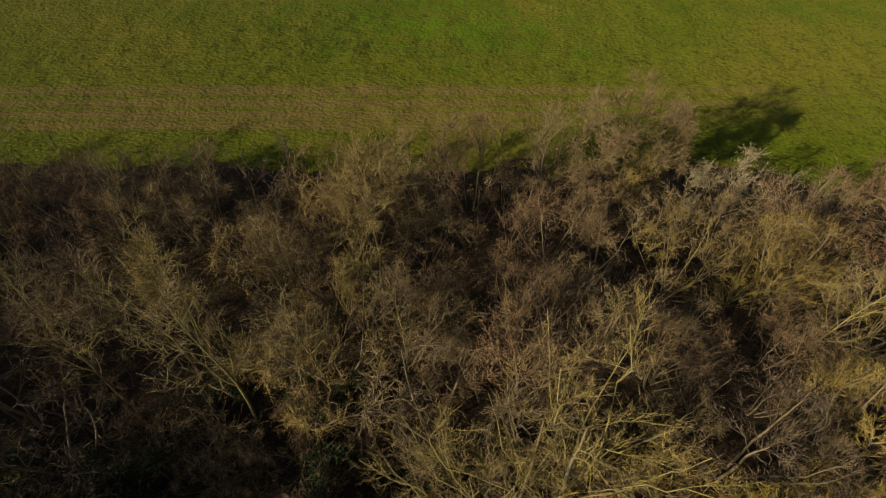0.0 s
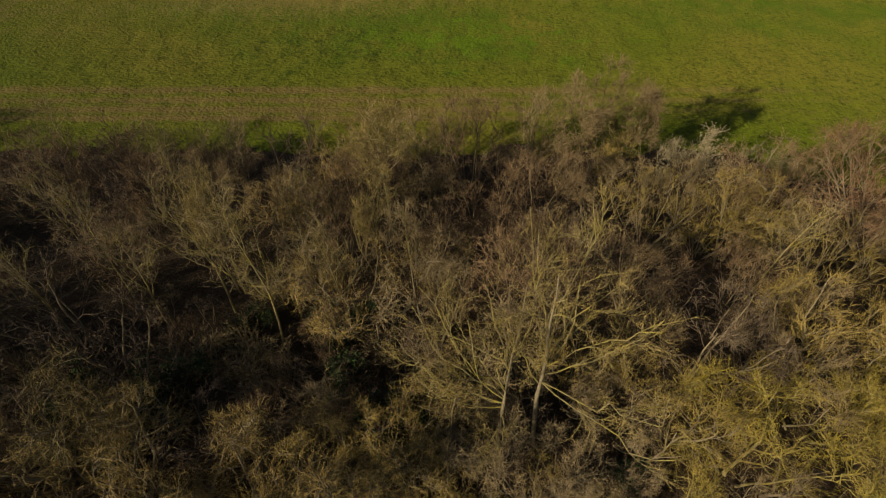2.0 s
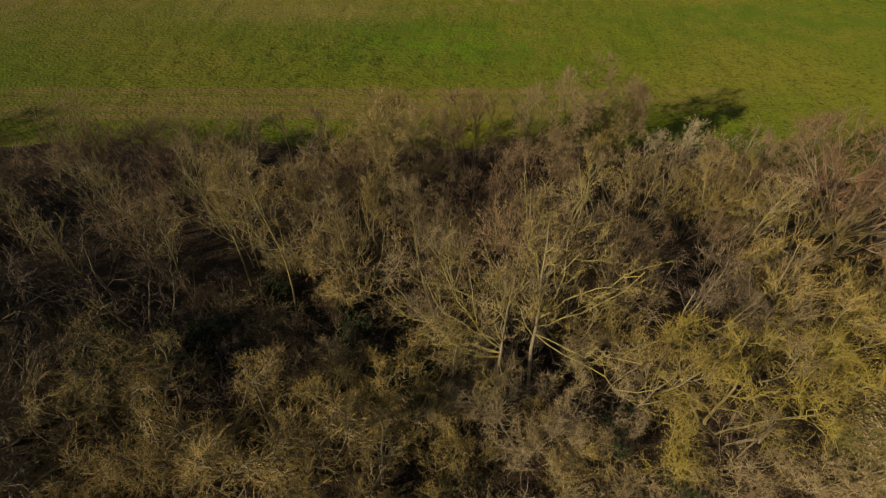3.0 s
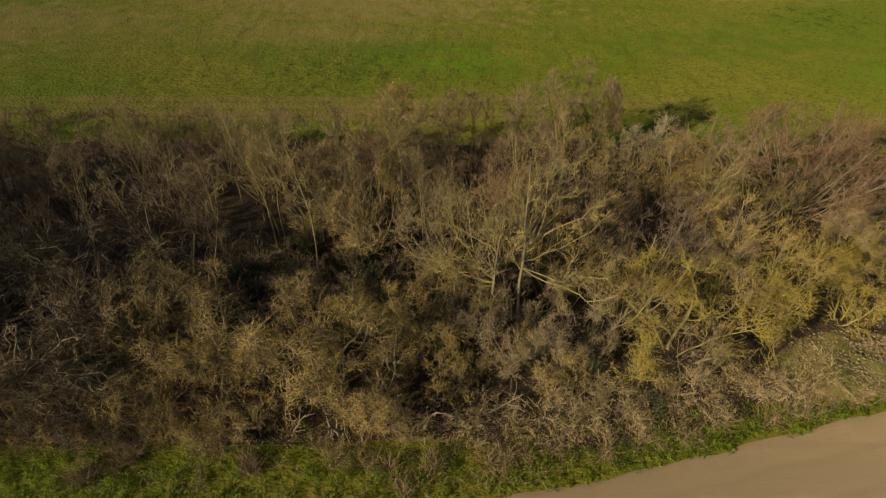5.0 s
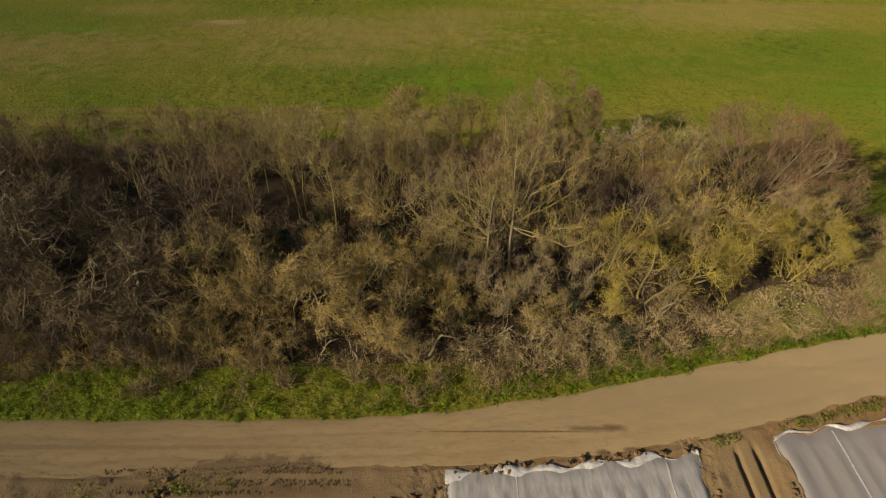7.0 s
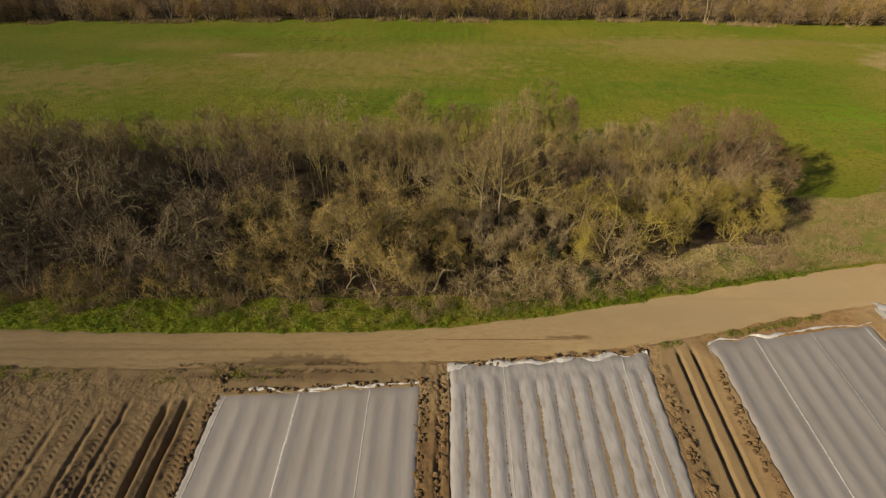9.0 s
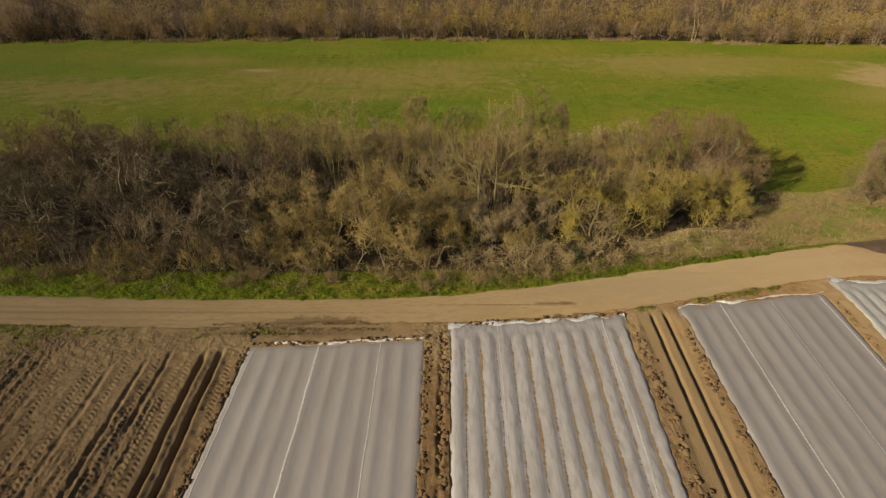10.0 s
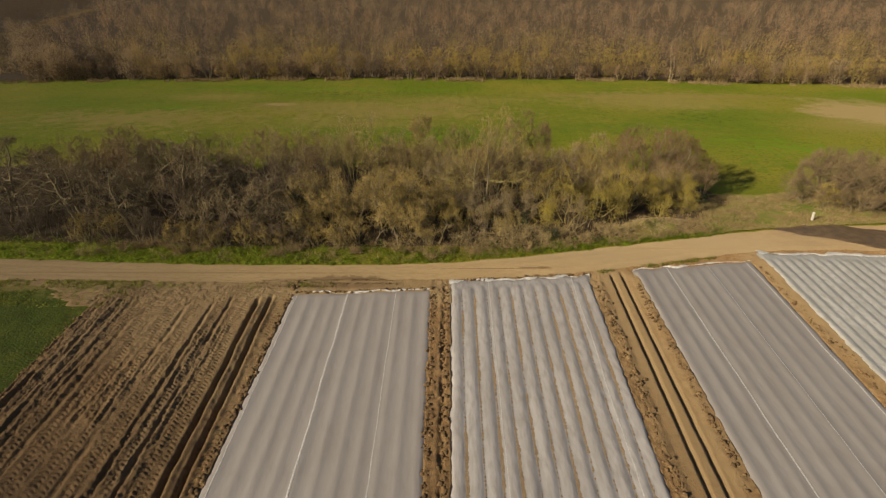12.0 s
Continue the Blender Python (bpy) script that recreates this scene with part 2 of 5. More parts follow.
rng = np.random.default_rng(7)
_G = np.random.default_rng(3).random((256, 256))
def vnoise(x, y):
    """Smooth value noise on the plan, 0 to 1."""
    x, y = np.asarray(x, float), np.asarray(y, float)
    i, j = np.floor(x).astype(int), np.floor(y).astype(int)
    u, v = x - i, y - j
    u, v = u * u * (3 - 2 * u), v * v * (3 - 2 * v)
    g = lambda a, b: _G[a % 256, b % 256]
    return (g(i, j) * (1 - u) + g(i + 1, j) * u) * (1 - v) + (g(i, j + 1) * (1 - u) + g(i + 1, j + 1) * u) * v


def mesh_of(name, verts, faces, mat, smooth_shade=False):
    """A mesh from an (n, 3) array and one or more (m, k) arrays of faces."""
    me = bpy.data.meshes.new(name)
    blocks = faces if isinstance(faces, list) else [faces]
    blocks = [np.asarray(f, dtype=np.int32) for f in blocks if len(f)]
    me.vertices.add(len(verts))
    me.vertices.foreach_set("co", np.asarray(verts, dtype=np.float32).ravel())
    idx = np.concatenate([f.ravel() for f in blocks])
    tot = np.concatenate([np.full(len(f), f.shape[1], dtype=np.int32) for f in blocks])
    me.loops.add(len(idx))
    me.loops.foreach_set("vertex_index", idx)
    me.polygons.add(len(tot))
    me.polygons.foreach_set("loop_start", np.concatenate([[0], np.cumsum(tot)[:-1]]).astype(np.int32))
    me.polygons.foreach_set("loop_total", tot)
    if smooth_shade:
        me.polygons.foreach_set("use_smooth", np.ones(len(tot), dtype=bool))
    me.update(calc_edges=True)
    me.materials.append(mat)
    return me


def part(name, me, parent=None, label=""):
    ob = new(name, me)
    ob.parent = parent
    return tagged(ob, label)


def grid_faces(nu, nv):
    a = np.arange(nu * nv).reshape(nu, nv)
    return np.stack([a[:-1, :-1].ravel(), a[1:, :-1].ravel(), a[1:, 1:].ravel(), a[:-1, 1:].ravel()], 1)


def sheet(name, X, Y, Z, mat, label, category, smooth_shade=True):
    me = mesh_of(name, np.stack([X.ravel(), Y.ravel(), Z.ravel()], 1), grid_faces(*X.shape), mat, smooth_shade)
    return tagged(new(name, me), label, category, kind="structure")


def steps(*spans):
    return np.unique(np.concatenate([np.arange(a, b, d) for a, b, d in spans]))

# ground: one sheet to the horizon, with tussocks in the meadow
gx = steps((-4000, -400, 600), (-400, -130, 30), (-130, -75, 3), (-75, -40, 0.9), (-40, 42, 0.42), (42, 75, 0.9), (75, 130, 3), (130, 400, 30), (400, 4001, 600))
gy = steps((-4000, -400, 600), (-400, -30, 15), (-30, 26, 1), (26, 52, 0.42), (52, 80, 0.75), (80, 125, 1.2), (125, 400, 25), (400, 5001, 600))
gx, gy = gx[np.r_[True, np.diff(gx) > 0.3]], gy[np.r_[True, np.diff(gy) > 0.3]]
X, Y = np.meshgrid(gx, gy, indexing="ij")
tuss = smooth(28, 33, Y) * (1 - smooth(118, 125, Y))
X, Y = X + 0.25 * tuss * (rng.random(X.shape) - 0.5), Y + 0.25 * tuss * (rng.random(X.shape) - 0.5)
Z = land(X, Y) + tuss * (0.15 * vnoise(X * 1.15, Y * 1.15) + 0.16 * vnoise(X * 0.45 + 9, Y * 0.45) + 0.055 * rng.random(X.shape) * (0.4 + vnoise(X * 0.1, Y * 0.1)))
Z -= 0.5 * smooth(-2.2, -0.8, track_lo(X) - Y)
layer_patch(M_MEADOW, (0.20, 0.155, 0.045), [(-14, 41.0, 40, 0.6), (-16, 39.2, 40, 0.55), (-20, 37.6, 40, 0.6), (-24, 36.2, 36, 0.45), (-43, 83, 7, 3), (-2, 84, 6, 2.5), (-25, 78, 14, 1.2), (60, 98, 30, 3)], 0.55, 0.4)
layer_patch(M_MEADOW, (0.30, 0.228, 0.10), [(106, 74, 14, 17), (-43, 84, 3.5, 1.8)], 0.3, 0.15)
layer_patch(M_MEADOW, (0.215, 0.18, 0.045), [(-15, 76, 70, 26), (55, 92, 60, 26), (-70, 66, 60, 24)], 0.22, 0.35, 1.62)
layer_patch(M_MEADOW, (0.088, 0.138, 0.006), [(4, 50, 26, 14), (-6, 56, 60, 20), (40, 60, 60, 22), (-60, 108, 90, 9), (62, 34, 26, 12)], 0.35, 0.25, 1.45)
layer_patch(M_MEADOW, (0.27, 0.225, 0.07), [(-24, 80, 40, 14), (18, 92, 40, 14), (-60, 96, 40, 9), (64, 84, 40, 22), (-30, 66, 60, 10)], 0.16, 1.1, 1.2)
layer_patch(M_MEADOW, (0.205, 0.178, 0.04), [(-28, 82, 38, 16), (2, 90, 36, 15), (-64, 94, 34, 13), (60, 88, 40, 22), (-20, 62, 44, 12), (90, 62, 24, 20)], 0.2, 1.8, 1.6)
layer_patch(M_MEADOW, (0.052, 0.075, 0.005), [(-10, 50, 90, 40), (-30, 100, 140, 26), (60, 70, 60, 50)], 0.16, 0.9, 1.2)
layer_patch(M_MEADOW, (0.30, 0.245, 0.095), [(-20, 86, 70, 30), (60, 86, 60, 34), (-30, 60, 60, 14)], 0.12, 1.3, 1.05)
layer_patch(M_MEADOW, (0.115, 0.19, 0.006), [(-30, 106, 150, 12), (2, 52, 40, 16), (66, 44, 40, 26), (-70, 80, 40, 12)], 0.2, 0.5, 1.35)
sheet("ground", X, Y, Z, M_MEADOW, "wide green meadow with tussocks and straw-coloured patches", "meadow")

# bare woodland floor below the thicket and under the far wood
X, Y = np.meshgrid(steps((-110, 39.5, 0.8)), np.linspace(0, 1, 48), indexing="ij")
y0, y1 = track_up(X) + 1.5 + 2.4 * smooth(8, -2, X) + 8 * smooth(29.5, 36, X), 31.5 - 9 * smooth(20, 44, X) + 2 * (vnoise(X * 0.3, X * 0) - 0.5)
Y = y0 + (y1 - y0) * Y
sheet("thicket_floor", X, Y, land(X, Y) + 0.06 + 0.25 * vnoise(X * 0.7, Y * 0.7), M_LITTER, "leaf litter and humus under the thicket, darkened for shade", "woodland floor")
X, Y = np.meshgrid(np.arange(-800, 801, 10.0), np.arange(0, 900, 10.0), indexing="ij")
Y = Y + wood_edge(X) + 1.6
sheet("wood_floor", X, Y, land(X, Y) + 0.15 + 0.4 * vnoise(X * 0.2, Y * 0.2), M_LITTER, "brown leaf litter under the far wood", "woodland floor")

# rough dry grass between the end of the thicket and the track
X, Y = np.meshgrid(np.arange(30, 120, 0.8), np.linspace(0, 1, 30), indexing="ij")
Y = track_up(X) + 0.1 + Y * (13 + 2 * vnoise(X * 0.2, X * 0))
layer_patch(M_ROUGH, (0.105, 0.135, 0.02), [(37, 3.5, 9, 3), (46, 8, 10, 4), (33, 1.5, 6, 2), (60, 6, 12, 4)], 0.3, 0.5, 1.75)
layer_patch(M_ROUGH, (0.175, 0.13, 0.055), [(36, 6, 7, 4), (43, 4, 6, 3), (56, 5, 9, 3)], 0.3, 0.7, 1.6)
sheet("rough_grass", X, Y, land(X, Y) + 0.05 + 0.25 * vnoise(X * 0.8, Y * 0.8), M_ROUGH, "straw-coloured rough grass beside the track", "rough grass")

# track
X, Y = np.meshgrid(steps((-300, -70, 10), (-70, 80, 0.4), (80, 301, 10)), np.linspace(0, 1, 40), indexing="ij")
v = Y.copy()
w = 0.25 * (vnoise(X * 0.6, v * 0) - 0.5)
Y = track_up(X) + w + v * (track_lo(X) - track_up(X) + 0.35 * (vnoise(X * 0.5, v * 0 + 5) - 0.5))
rut = np.exp(-((v - 0.34 - 0.02 * np.sin(X * 0.3)) / 0.06) ** 2) + np.exp(-((v - 0.74 + 0.02 * np.sin(X * 0.23)) / 0.06) ** 2)
Z = 0.09 - 0.04 * rut + 0.012 * vnoise(X * 0.12, Y * 3.5) + 0.008 * vnoise(X * 0.6, Y * 9) - 0.12 * (np.abs(v - 0.5) * 2) ** 8
layer_patch(M_TRACK, (0.15, 0.095, 0.05), [(8.2, -9.15, 1.4, 0.16), (9.6, -9.1, 0.7, 0.2), (4.0, -9.35, 5.0, 0.06), (10.4, -10.5, 0.5, 0.16), (8.6, -10.7, 0.35, 0.2)], 0.45, 1.6)
layer_patch(M_TRACK, (0.215, 0.15, 0.083), [(-10.9, -12.1, 3.8, 1.2), (-14.5, -12.2, 2.4, 0.35)], 0.15, 0.9)
layer_patch(M_TRACK, (0.285, 0.205, 0.108), [(-30, -10.4, 24, 0.16), (26, -4.6, 10, 0.2)], 0.3, 2.4)
layer_patch(M_TRACK, (0.235, 0.17, 0.098), [(47, -0.6, 17, 4.2), (40, -3.2, 9, 1.4)], 0.8, 0.35)
layer_patch(M_TRACK, (0.288, 0.219, 0.126), [(20, -6.4, 15, 2.6), (30, -3.4, 9, 2.6)], 0.7, 0.4)
sheet("track", X, Y, Z, M_TRACK, "pale dry earth farm track with shallow wheel ruts", "track")

# wet mud where the track widens
A, Rr = np.meshgrid(np.linspace(0, 2 * math.pi, 90), np.linspace(0, 1, 14), indexing="ij")
k = 1 + 0.4 * (vnoise(np.cos(A) * 2 + 9, np.sin(A) * 2 + 9) - 0.5) + 0.2 * (vnoise(np.cos(A) * 7 + 30, np.sin(A) * 7 + 30) - 0.5)
px, py = 12.5 * k * Rr * np.cos(A), 2.7 * k * Rr * np.sin(A)
X, Y = 51 + 0.966 * px + 0.26 * py, -1.9 - 0.26 * px + 0.966 * py
sheet("mud_puddle", X, Y, 0.165 + 0.03 * vnoise(X * 1.5, Y * 1.5) - 0.08 * Rr ** 6, M_MUD, "dark wet mud beside the track", "mud")

# green crop field and worked soil
X, Y = np.meshgrid(steps((-200, -60, 8), (-60, -33.6, 0.5)), np.concatenate([np.linspace(0, 35, 70), np.linspace(36, 110, 10)]), indexing="ij")
Y = track_lo(X) - 1.2 - 0.5 * vnoise(X * 0.7, X * 0) - 2.2 * smooth(-40.5, -34.5, X + 1.5 * vnoise(X * 0.9, X * 0 + 3)) - Y
X = X - 0.5 * (vnoise(Y * 0.9, Y * 0 + 2) - 0.5) * smooth(-36, -33.6, X)
layer_patch(M_FIELD, (0.20, 0.165, 0.05), [(-41, -13.2, 13, 1.5), (-36.5, -14.6, 4, 1.6), (-55, -12.6, 14, 0.9)], 0.25, 0.9, 1.9)
sheet("grass_field", X, Y, 0.10 + 0.14 * vnoise(X * 1.2, Y * 1.2) + 0.08 * vnoise(X * 3, Y * 3) - 0.25 * smooth(-33.9, -33.6, X), M_FIELD, "short dark green grass field beside the worked soil", "field")
COVERS = [((-15.9, -14.6), (-2.15, -13.7), (-17.2, -110), (-3.0, -110)), ((-0.5, -12.3), (14.0, -10.9), (-2.25, -110), (9.3, -110)), ((18.85, -9.8), (32.5, -7.6), (15.7, -110), (26.8, -110)), ((33.9, -5.8), (50.5, -6.6), (28.4, -110), (45, -110))]
FURROWS = [(-18.85, 0.2, 0.46), (-17.7, 0.2, 0.46), (-21.4, 0.16, 0.14), (-22.9, 0.16, 0.12), (-25.2, 0.18, 0.08), (-29.4, 0.2, 0.07), (-30.7, 0.18, 0.09), (-31.6, 0.18, 0.10), (-32.5, 0.18, 0.10), (-33.4, 0.24, 0.24)]
GROOVES = [(16.35, 0.16, 0.3), (17.5, 0.16, 0.3), (-1.0, 0.16, 0.24)]
TREADS = [-16.8, -19.75, -20.45, -22.1, -23.7, -24.4, -26.0, -26.7, -27.9, -28.6, -30.1]
def soil_sheet(fx, fy, label):
    X, V = np.meshgrid(fx, fy, indexing="ij")
    Y = track_lo(X) + 0.45 - V
    V = V - 0.33
    Z = 0.06 + 0.10 * vnoise(X * 1.6, Y * 1.6) + 0.06 * vnoise(X * 4, Y * 4) * smooth(1, 4, V)
    Z -= 0.10 * (1 - smooth(0, 0.4, V))
    row = X - 0.013 * (V - 4)
    head_in = smooth(3.0, 5.0, V + 1.6 * (vnoise(X * 0.8, Y * 0) - 0.5))
    for x0, half, deep in FURROWS:
        xc = x0 + 0.013 * (V - 4) + 0.03 * np.sin(Y * 0.4) + 0.08 * (vnoise(Y * 0.7, Y * 0 + x0) - 0.5)
        worn = 1.0 if deep > 0.3 else smooth(0.25, 0.6, vnoise(Y * 0.28, Y * 0 + 3 * x0))
        Z += head_in * worn * (-deep * np.exp(-((X - xc) / half) ** 4) + 0.22 * deep * np.exp(-((X - xc - 2.0 * half) / half) ** 2))
    for x0, half, deep in GROOVES:
        xc = x0 - (0.047 if x0 > 5 else 0.018) * (V - 1) + (0.12 if x0 < 5 else 0.05) * (vnoise(Y * 1.3, Y * 0 + x0) - 0.5)
        Z += smooth(0.6, 2.5, V) * (-deep * np.exp(-((X - xc) / half) ** 4) * (0.75 + 0.5 * vnoise(Y * 0.9, Y * 0 + 9) if x0 > 5 else vnoise(Y * 1.1, Y * 0 + 4)) + 0.05 * (x0 > 5))
    work = head_in * smooth(-15.6, -16.2, row)
    # tyre treads: lanes of chevrons, worn here and there
    tread = np.zeros_like(Z)
    for c in TREADS:
        off = row - c - 0.05 * np.sin(Y * 0.3 + c)
        wave = np.clip(2.2 * np.sin((Y + 0.8 * np.abs(off) + 0.13 * c) * 2 * math.pi / 0.36), -1, 1)
        tread += np.exp(-(off / 0.32) ** 6) * (0.042 * wave - 0.02) * smooth(0.2, 0.45, vnoise(row * 0 + c * 3.7, Y * 0.16))
    Z += work * tread
    # torn crumbly rows between the treads, and a rougher headland
    torn = np.clip(smooth(-28.6, -30.4, row + 1.6 * (vnoise(Y * 0.3, Y * 0) - 0.5)) + smooth(7, 17, V) * smooth(0.3, 0.6, vnoise(X * 0.3 + 2, Y * 0.14 + 7)) + smooth(-24.0, -22.4, row) * smooth(5, 10, V), 0, 1)
    Z += work * smooth(-20.0, -20.4, row) * torn * (0.13 * (vnoise(row * 2.9, Y * 0.16) - 0.5) + 0.26 * np.clip(vnoise(row * 5.0 + 40, Y * 0.45) - 0.54, 0, 1) + 0.16 * np.clip(vnoise(row * 7, Y * 4.5 + 11) - 0.5, 0, 1))
    crumb = np.random.default_rng(44).random(X.shape)
    Z += 0.06 * (crumb - 0.4) * smooth(-20.2, -21, X) * (0.25 + 0.75 * torn) * smooth(0.4, 1.5, V)
    Z += (0.05 * (crumb - 0.4) + 0.10 * np.clip(vnoise(X * 3.3, Y * 4.1) - 0.5, 0, 1)) * (1 - head_in) * smooth(0.5, 1.4, V) * smooth(-15, -16.5, X)
    Z -= (0.10 * vnoise(X * 1.6, Y * 1.6) + 0.08 * vnoise(X * 4, Y * 4)) * smooth(14.9, 15.4, X + 0.047 * V) * smooth(18.6, 18.0, X + 0.047 * V) * smooth(1, 3, V)
    Z += 0.09 * (crumb - 0.3) * ((np.abs(X + 1.3) < 2) | (np.abs(X - 14.1 + 0.047 * V) < 0.75))
    Z = np.where((X < -34.2) & (V > 5 - 3.4 * smooth(-35.2, -40, X + 1.5 * vnoise(Y * 1.3, Y * 0 + 6))), -0.3, Z)
    for tl, tr, bl, br in COVERS:
        d = np.clip((-Y - 10) / 100, 0, 1)
        xl, xr = tl[0] + (bl[0] - tl[0]) * d, tr[0] + (br[0] - tr[0]) * d
        top = tl[1] + (tr[1] - tl[1]) * (X - tl[0]) / (tr[0] - tl[0])
        Z = np.where((X > xl + 0.25) & (X < xr - 0.25) & (Y < top - 0.3), -0.05, Z)
    return sheet("worked_soil", X, Y, np.maximum(Z, -0.4), M_SOIL, label, "field soil", False)

layer_patch(M_SOIL, (0.335, 0.243, 0.126), [(-18, -13.8, 34, 2.8)], 0.6, 0.5)
layer_patch(M_SOIL, (0.29, 0.205, 0.108), [(-26, -18, 6, 7), (-21, -24, 5, 9), (16, -22, 2.2, 30), (33.5, -16, 1.5, 20), (-8, -12.9, 30, 1.0)], 0.6, 0.5)
layer_patch(M_SOIL, (0.165, 0.105, 0.052), [(-31, -31, 3, 10), (-22, -34, 3, 8), (-27, -38, 4, 7)], 0.7, 0.4)
layer_patch(M_SOIL, (0.22, 0.15, 0.08), [(-11, -13.0, 4.0, 0.5), (-16, -12.9, 2, 0.3), (-32, -20, 1.6, 8), (-21.5, -26, 0.8, 12)], 0.5, 0.8)
soil_sheet(steps((-52, -34.6, 0.5), (-34.6, -15, 0.075)), np.concatenate([np.arange(0, 31, 0.095), np.arange(31, 110, 4.0)]), "worked brown field soil with tractor furrows")
soil_sheet(steps((-15.2, -3, 0.3), (-3, 0.2, 0.12), (0.2, 12, 1.5), (12, 19.2, 0.1), (19.2, 30.5, 1.5), (30.5, 35.0, 0.14), (35, 70, 2.5)), np.concatenate([np.arange(0, 5, 0.12), np.arange(5, 33, 0.22), np.arange(33, 110, 4.0)]), "brown soil between the crop covers")

# ---- crop covers ----
def cover(name, tl, tr, bl, br, ridges, amp, mat, label, seams, film, dirt=False):
    """A long sheet laid over planting ridges: a body, raised seam threads and a crumpled white hem."""
    us = np.linspace(0, 1, ridges * 8 + 1)
    vs = np.concatenate([np.linspace(0, 0.35, 110), np.linspace(0.36, 1, 24)])
    U, V = np.meshgrid(us, vs, indexing="ij")
    def at(U, V, edge=0.0):
        X = (tl[0] * (1 - U) + tr[0] * U) * (1 - V) + (bl[0] * (1 - U) + br[0] * U) * V
        Y = (tl[1] * (1 - U) + tr[1] * U) * (1 - V) + (bl[1] * (1 - U) + br[1] * U) * V
        e = np.exp(-(1 - np.abs(2 * U - 1)) * 25)
        X = X + np.sign(U - 0.5) * e * (0.22 * (vnoise(Y * 0.8 + tl[0], U * 0) - 0.5) - 0.22 * (0.5 + 0.5 * np.cos(2 * math.pi * Y / 1.15)) ** 6 * smooth(0.3, 0.6, vnoise(Y * 0.7, U * 0 + tl[0])))
        Y = Y + np.exp(-V * 90) * 0.5 * (vnoise(X * 0.8, X * 0 + 3) - 0.5)
        return X, Y
    X, Y = at(U, V)
    ph = np.cos(2 * math.pi * ridges * U)
    shape = 0.5 - 0.5 * ph
    shape = shape ** 0.55 - 0.2 * np.sin(2 * math.pi * ridges * U) if film else shape ** 1.8
    fade = smooth(0.011 if film else 0.0, 0.022, V) * smooth(0, 0.02, U) * smooth(1, 0.98, U)
    tuck = smooth(0.0, 0.006, V) * smooth(0, 0.025, U) * smooth(1, 0.975, U)
    wr = 0.03 * (vnoise(X * 1.2, Y * (0.06 if film else 0.07)) - 0.5) + (0.012 * (vnoise(X * 6, Y * 2) - 0.5) + 0.008 * rng.random(X.shape) * smooth(0.35, 0.3, V) if film else 0)
    Z = 0.12 + 0.14 * tuck + fade * amp * shape + wr + (0.03 if film else 0.008) * vnoise(X * 4, Y * 4)
    thing = tagged(new(name), label, "crop cover", "crop covers")
    body = part("fabric", mesh_of("fabric", np.stack([X.ravel(), Y.ravel(), Z.ravel()], 1), grid_faces(*X.shape), mat, True), thing)
    for u, thick in seams:
        vv = np.concatenate([np.linspace(0.003, 0.35, 130), np.linspace(0.36, 1, 20)])
        u = round(u * (len(us) - 1)) / (len(us) - 1)
        xs, ys = at(np.full_like(vv, u), vv)
        xs = xs + 0.16 * (vnoise(ys * 0.22, vv * 0 + u * 50) - 0.5) + 0.05 * (vnoise(ys * 1.1, vv * 0 + u * 90) - 0.5)
        zs = np.interp(vv, vs, Z[int(round(u * (len(us) - 1)))])
        prof = [(-0.075, 0.002), (-0.03, 0.014), (0.03, 0.014), (0.075, 0.002)]
        P = np.stack([np.stack([xs + a * thick, ys, zs + 0.01 + b * thick], 1) for a, b in prof], 0)
        part("seam", mesh_of("seam", P.reshape(-1, 3), grid_faces(4, len(vv)), M_HEM, True), thing, "white raised seam")
    for i in range(1, ridges if dirt else 0):
        vv = np.concatenate([np.linspace(0.017, 0.35, 300), np.linspace(0.36, 1, 30)])
        xs, ys = at(np.full_like(vv, i / ridges), vv)
        xs = xs + 0.1 * (vnoise(ys * 0.5, vv * 0 + i * 7) - 0.5)
        ww = 0.17 * np.clip(0.1 + 0.9 * rng.random(len(vv)) ** 1.3 + 1.2 * (vnoise(ys * 0.3, vv * 0 + i * 3) - 0.55), 0.0, 1.0) * smooth(0.015, 0.03, vv - 0.008 * rng.random())
        zs = np.interp(vv, vs, Z[i * 8]) + 0.006
        P = np.stack([np.stack([xs + a * ww, ys, zs + 0.02 * (1 - abs(a)) + 0.12 * abs(a) * ww], 1) for a in (-1, -0.4, 0.4, 1)], 0)
        part("soil_strip", mesh_of("soil_strip", P.reshape(-1, 3), grid_faces(4, len(vv)), M_STRIP, False), thing, "brown soil lying in a furrow")
    def hem(line, wide, stuff, n2=5):
        xs, ys, nx, ny = line
        s = np.linspace(-0.5, 0.5, n2)
        ww = wide * np.clip(1.9 * vnoise(xs * 0.9 + 7, ys * 0.9) - 0.35, 0.02, 2)
        P = np.stack([np.stack([xs + nx * ww * a, ys + ny * ww * a, 0.14 + ((0.25 - a * a) * 0.5 * np.minimum(1, ww / wide) + 0.12 * vnoise(xs * 3 + a * 9, ys * 3)) * min(1, 5 * wide)], 1) for a in s], 0)
        part("hem", mesh_of("hem", P.reshape(-1, 3), grid_faces(n2, len(xs)), stuff, True), thing, "crumpled edge of the sheet")
    uu = np.linspace(0, 1, 120)
    x, y = at(uu, np.zeros_like(uu))
    hem((x, y, 0 * x, 0 * x + 1), 0.75 if film else 0.3, M_HEM)
    vv = np.linspace(0, 0.6, 260)
    for u in (0.0, 1.0):
        x, y = at(np.full_like(vv, u), vv)
        hem((x, y, 0 * x + 1, 0 * x), 0.06, mat)
    return thing

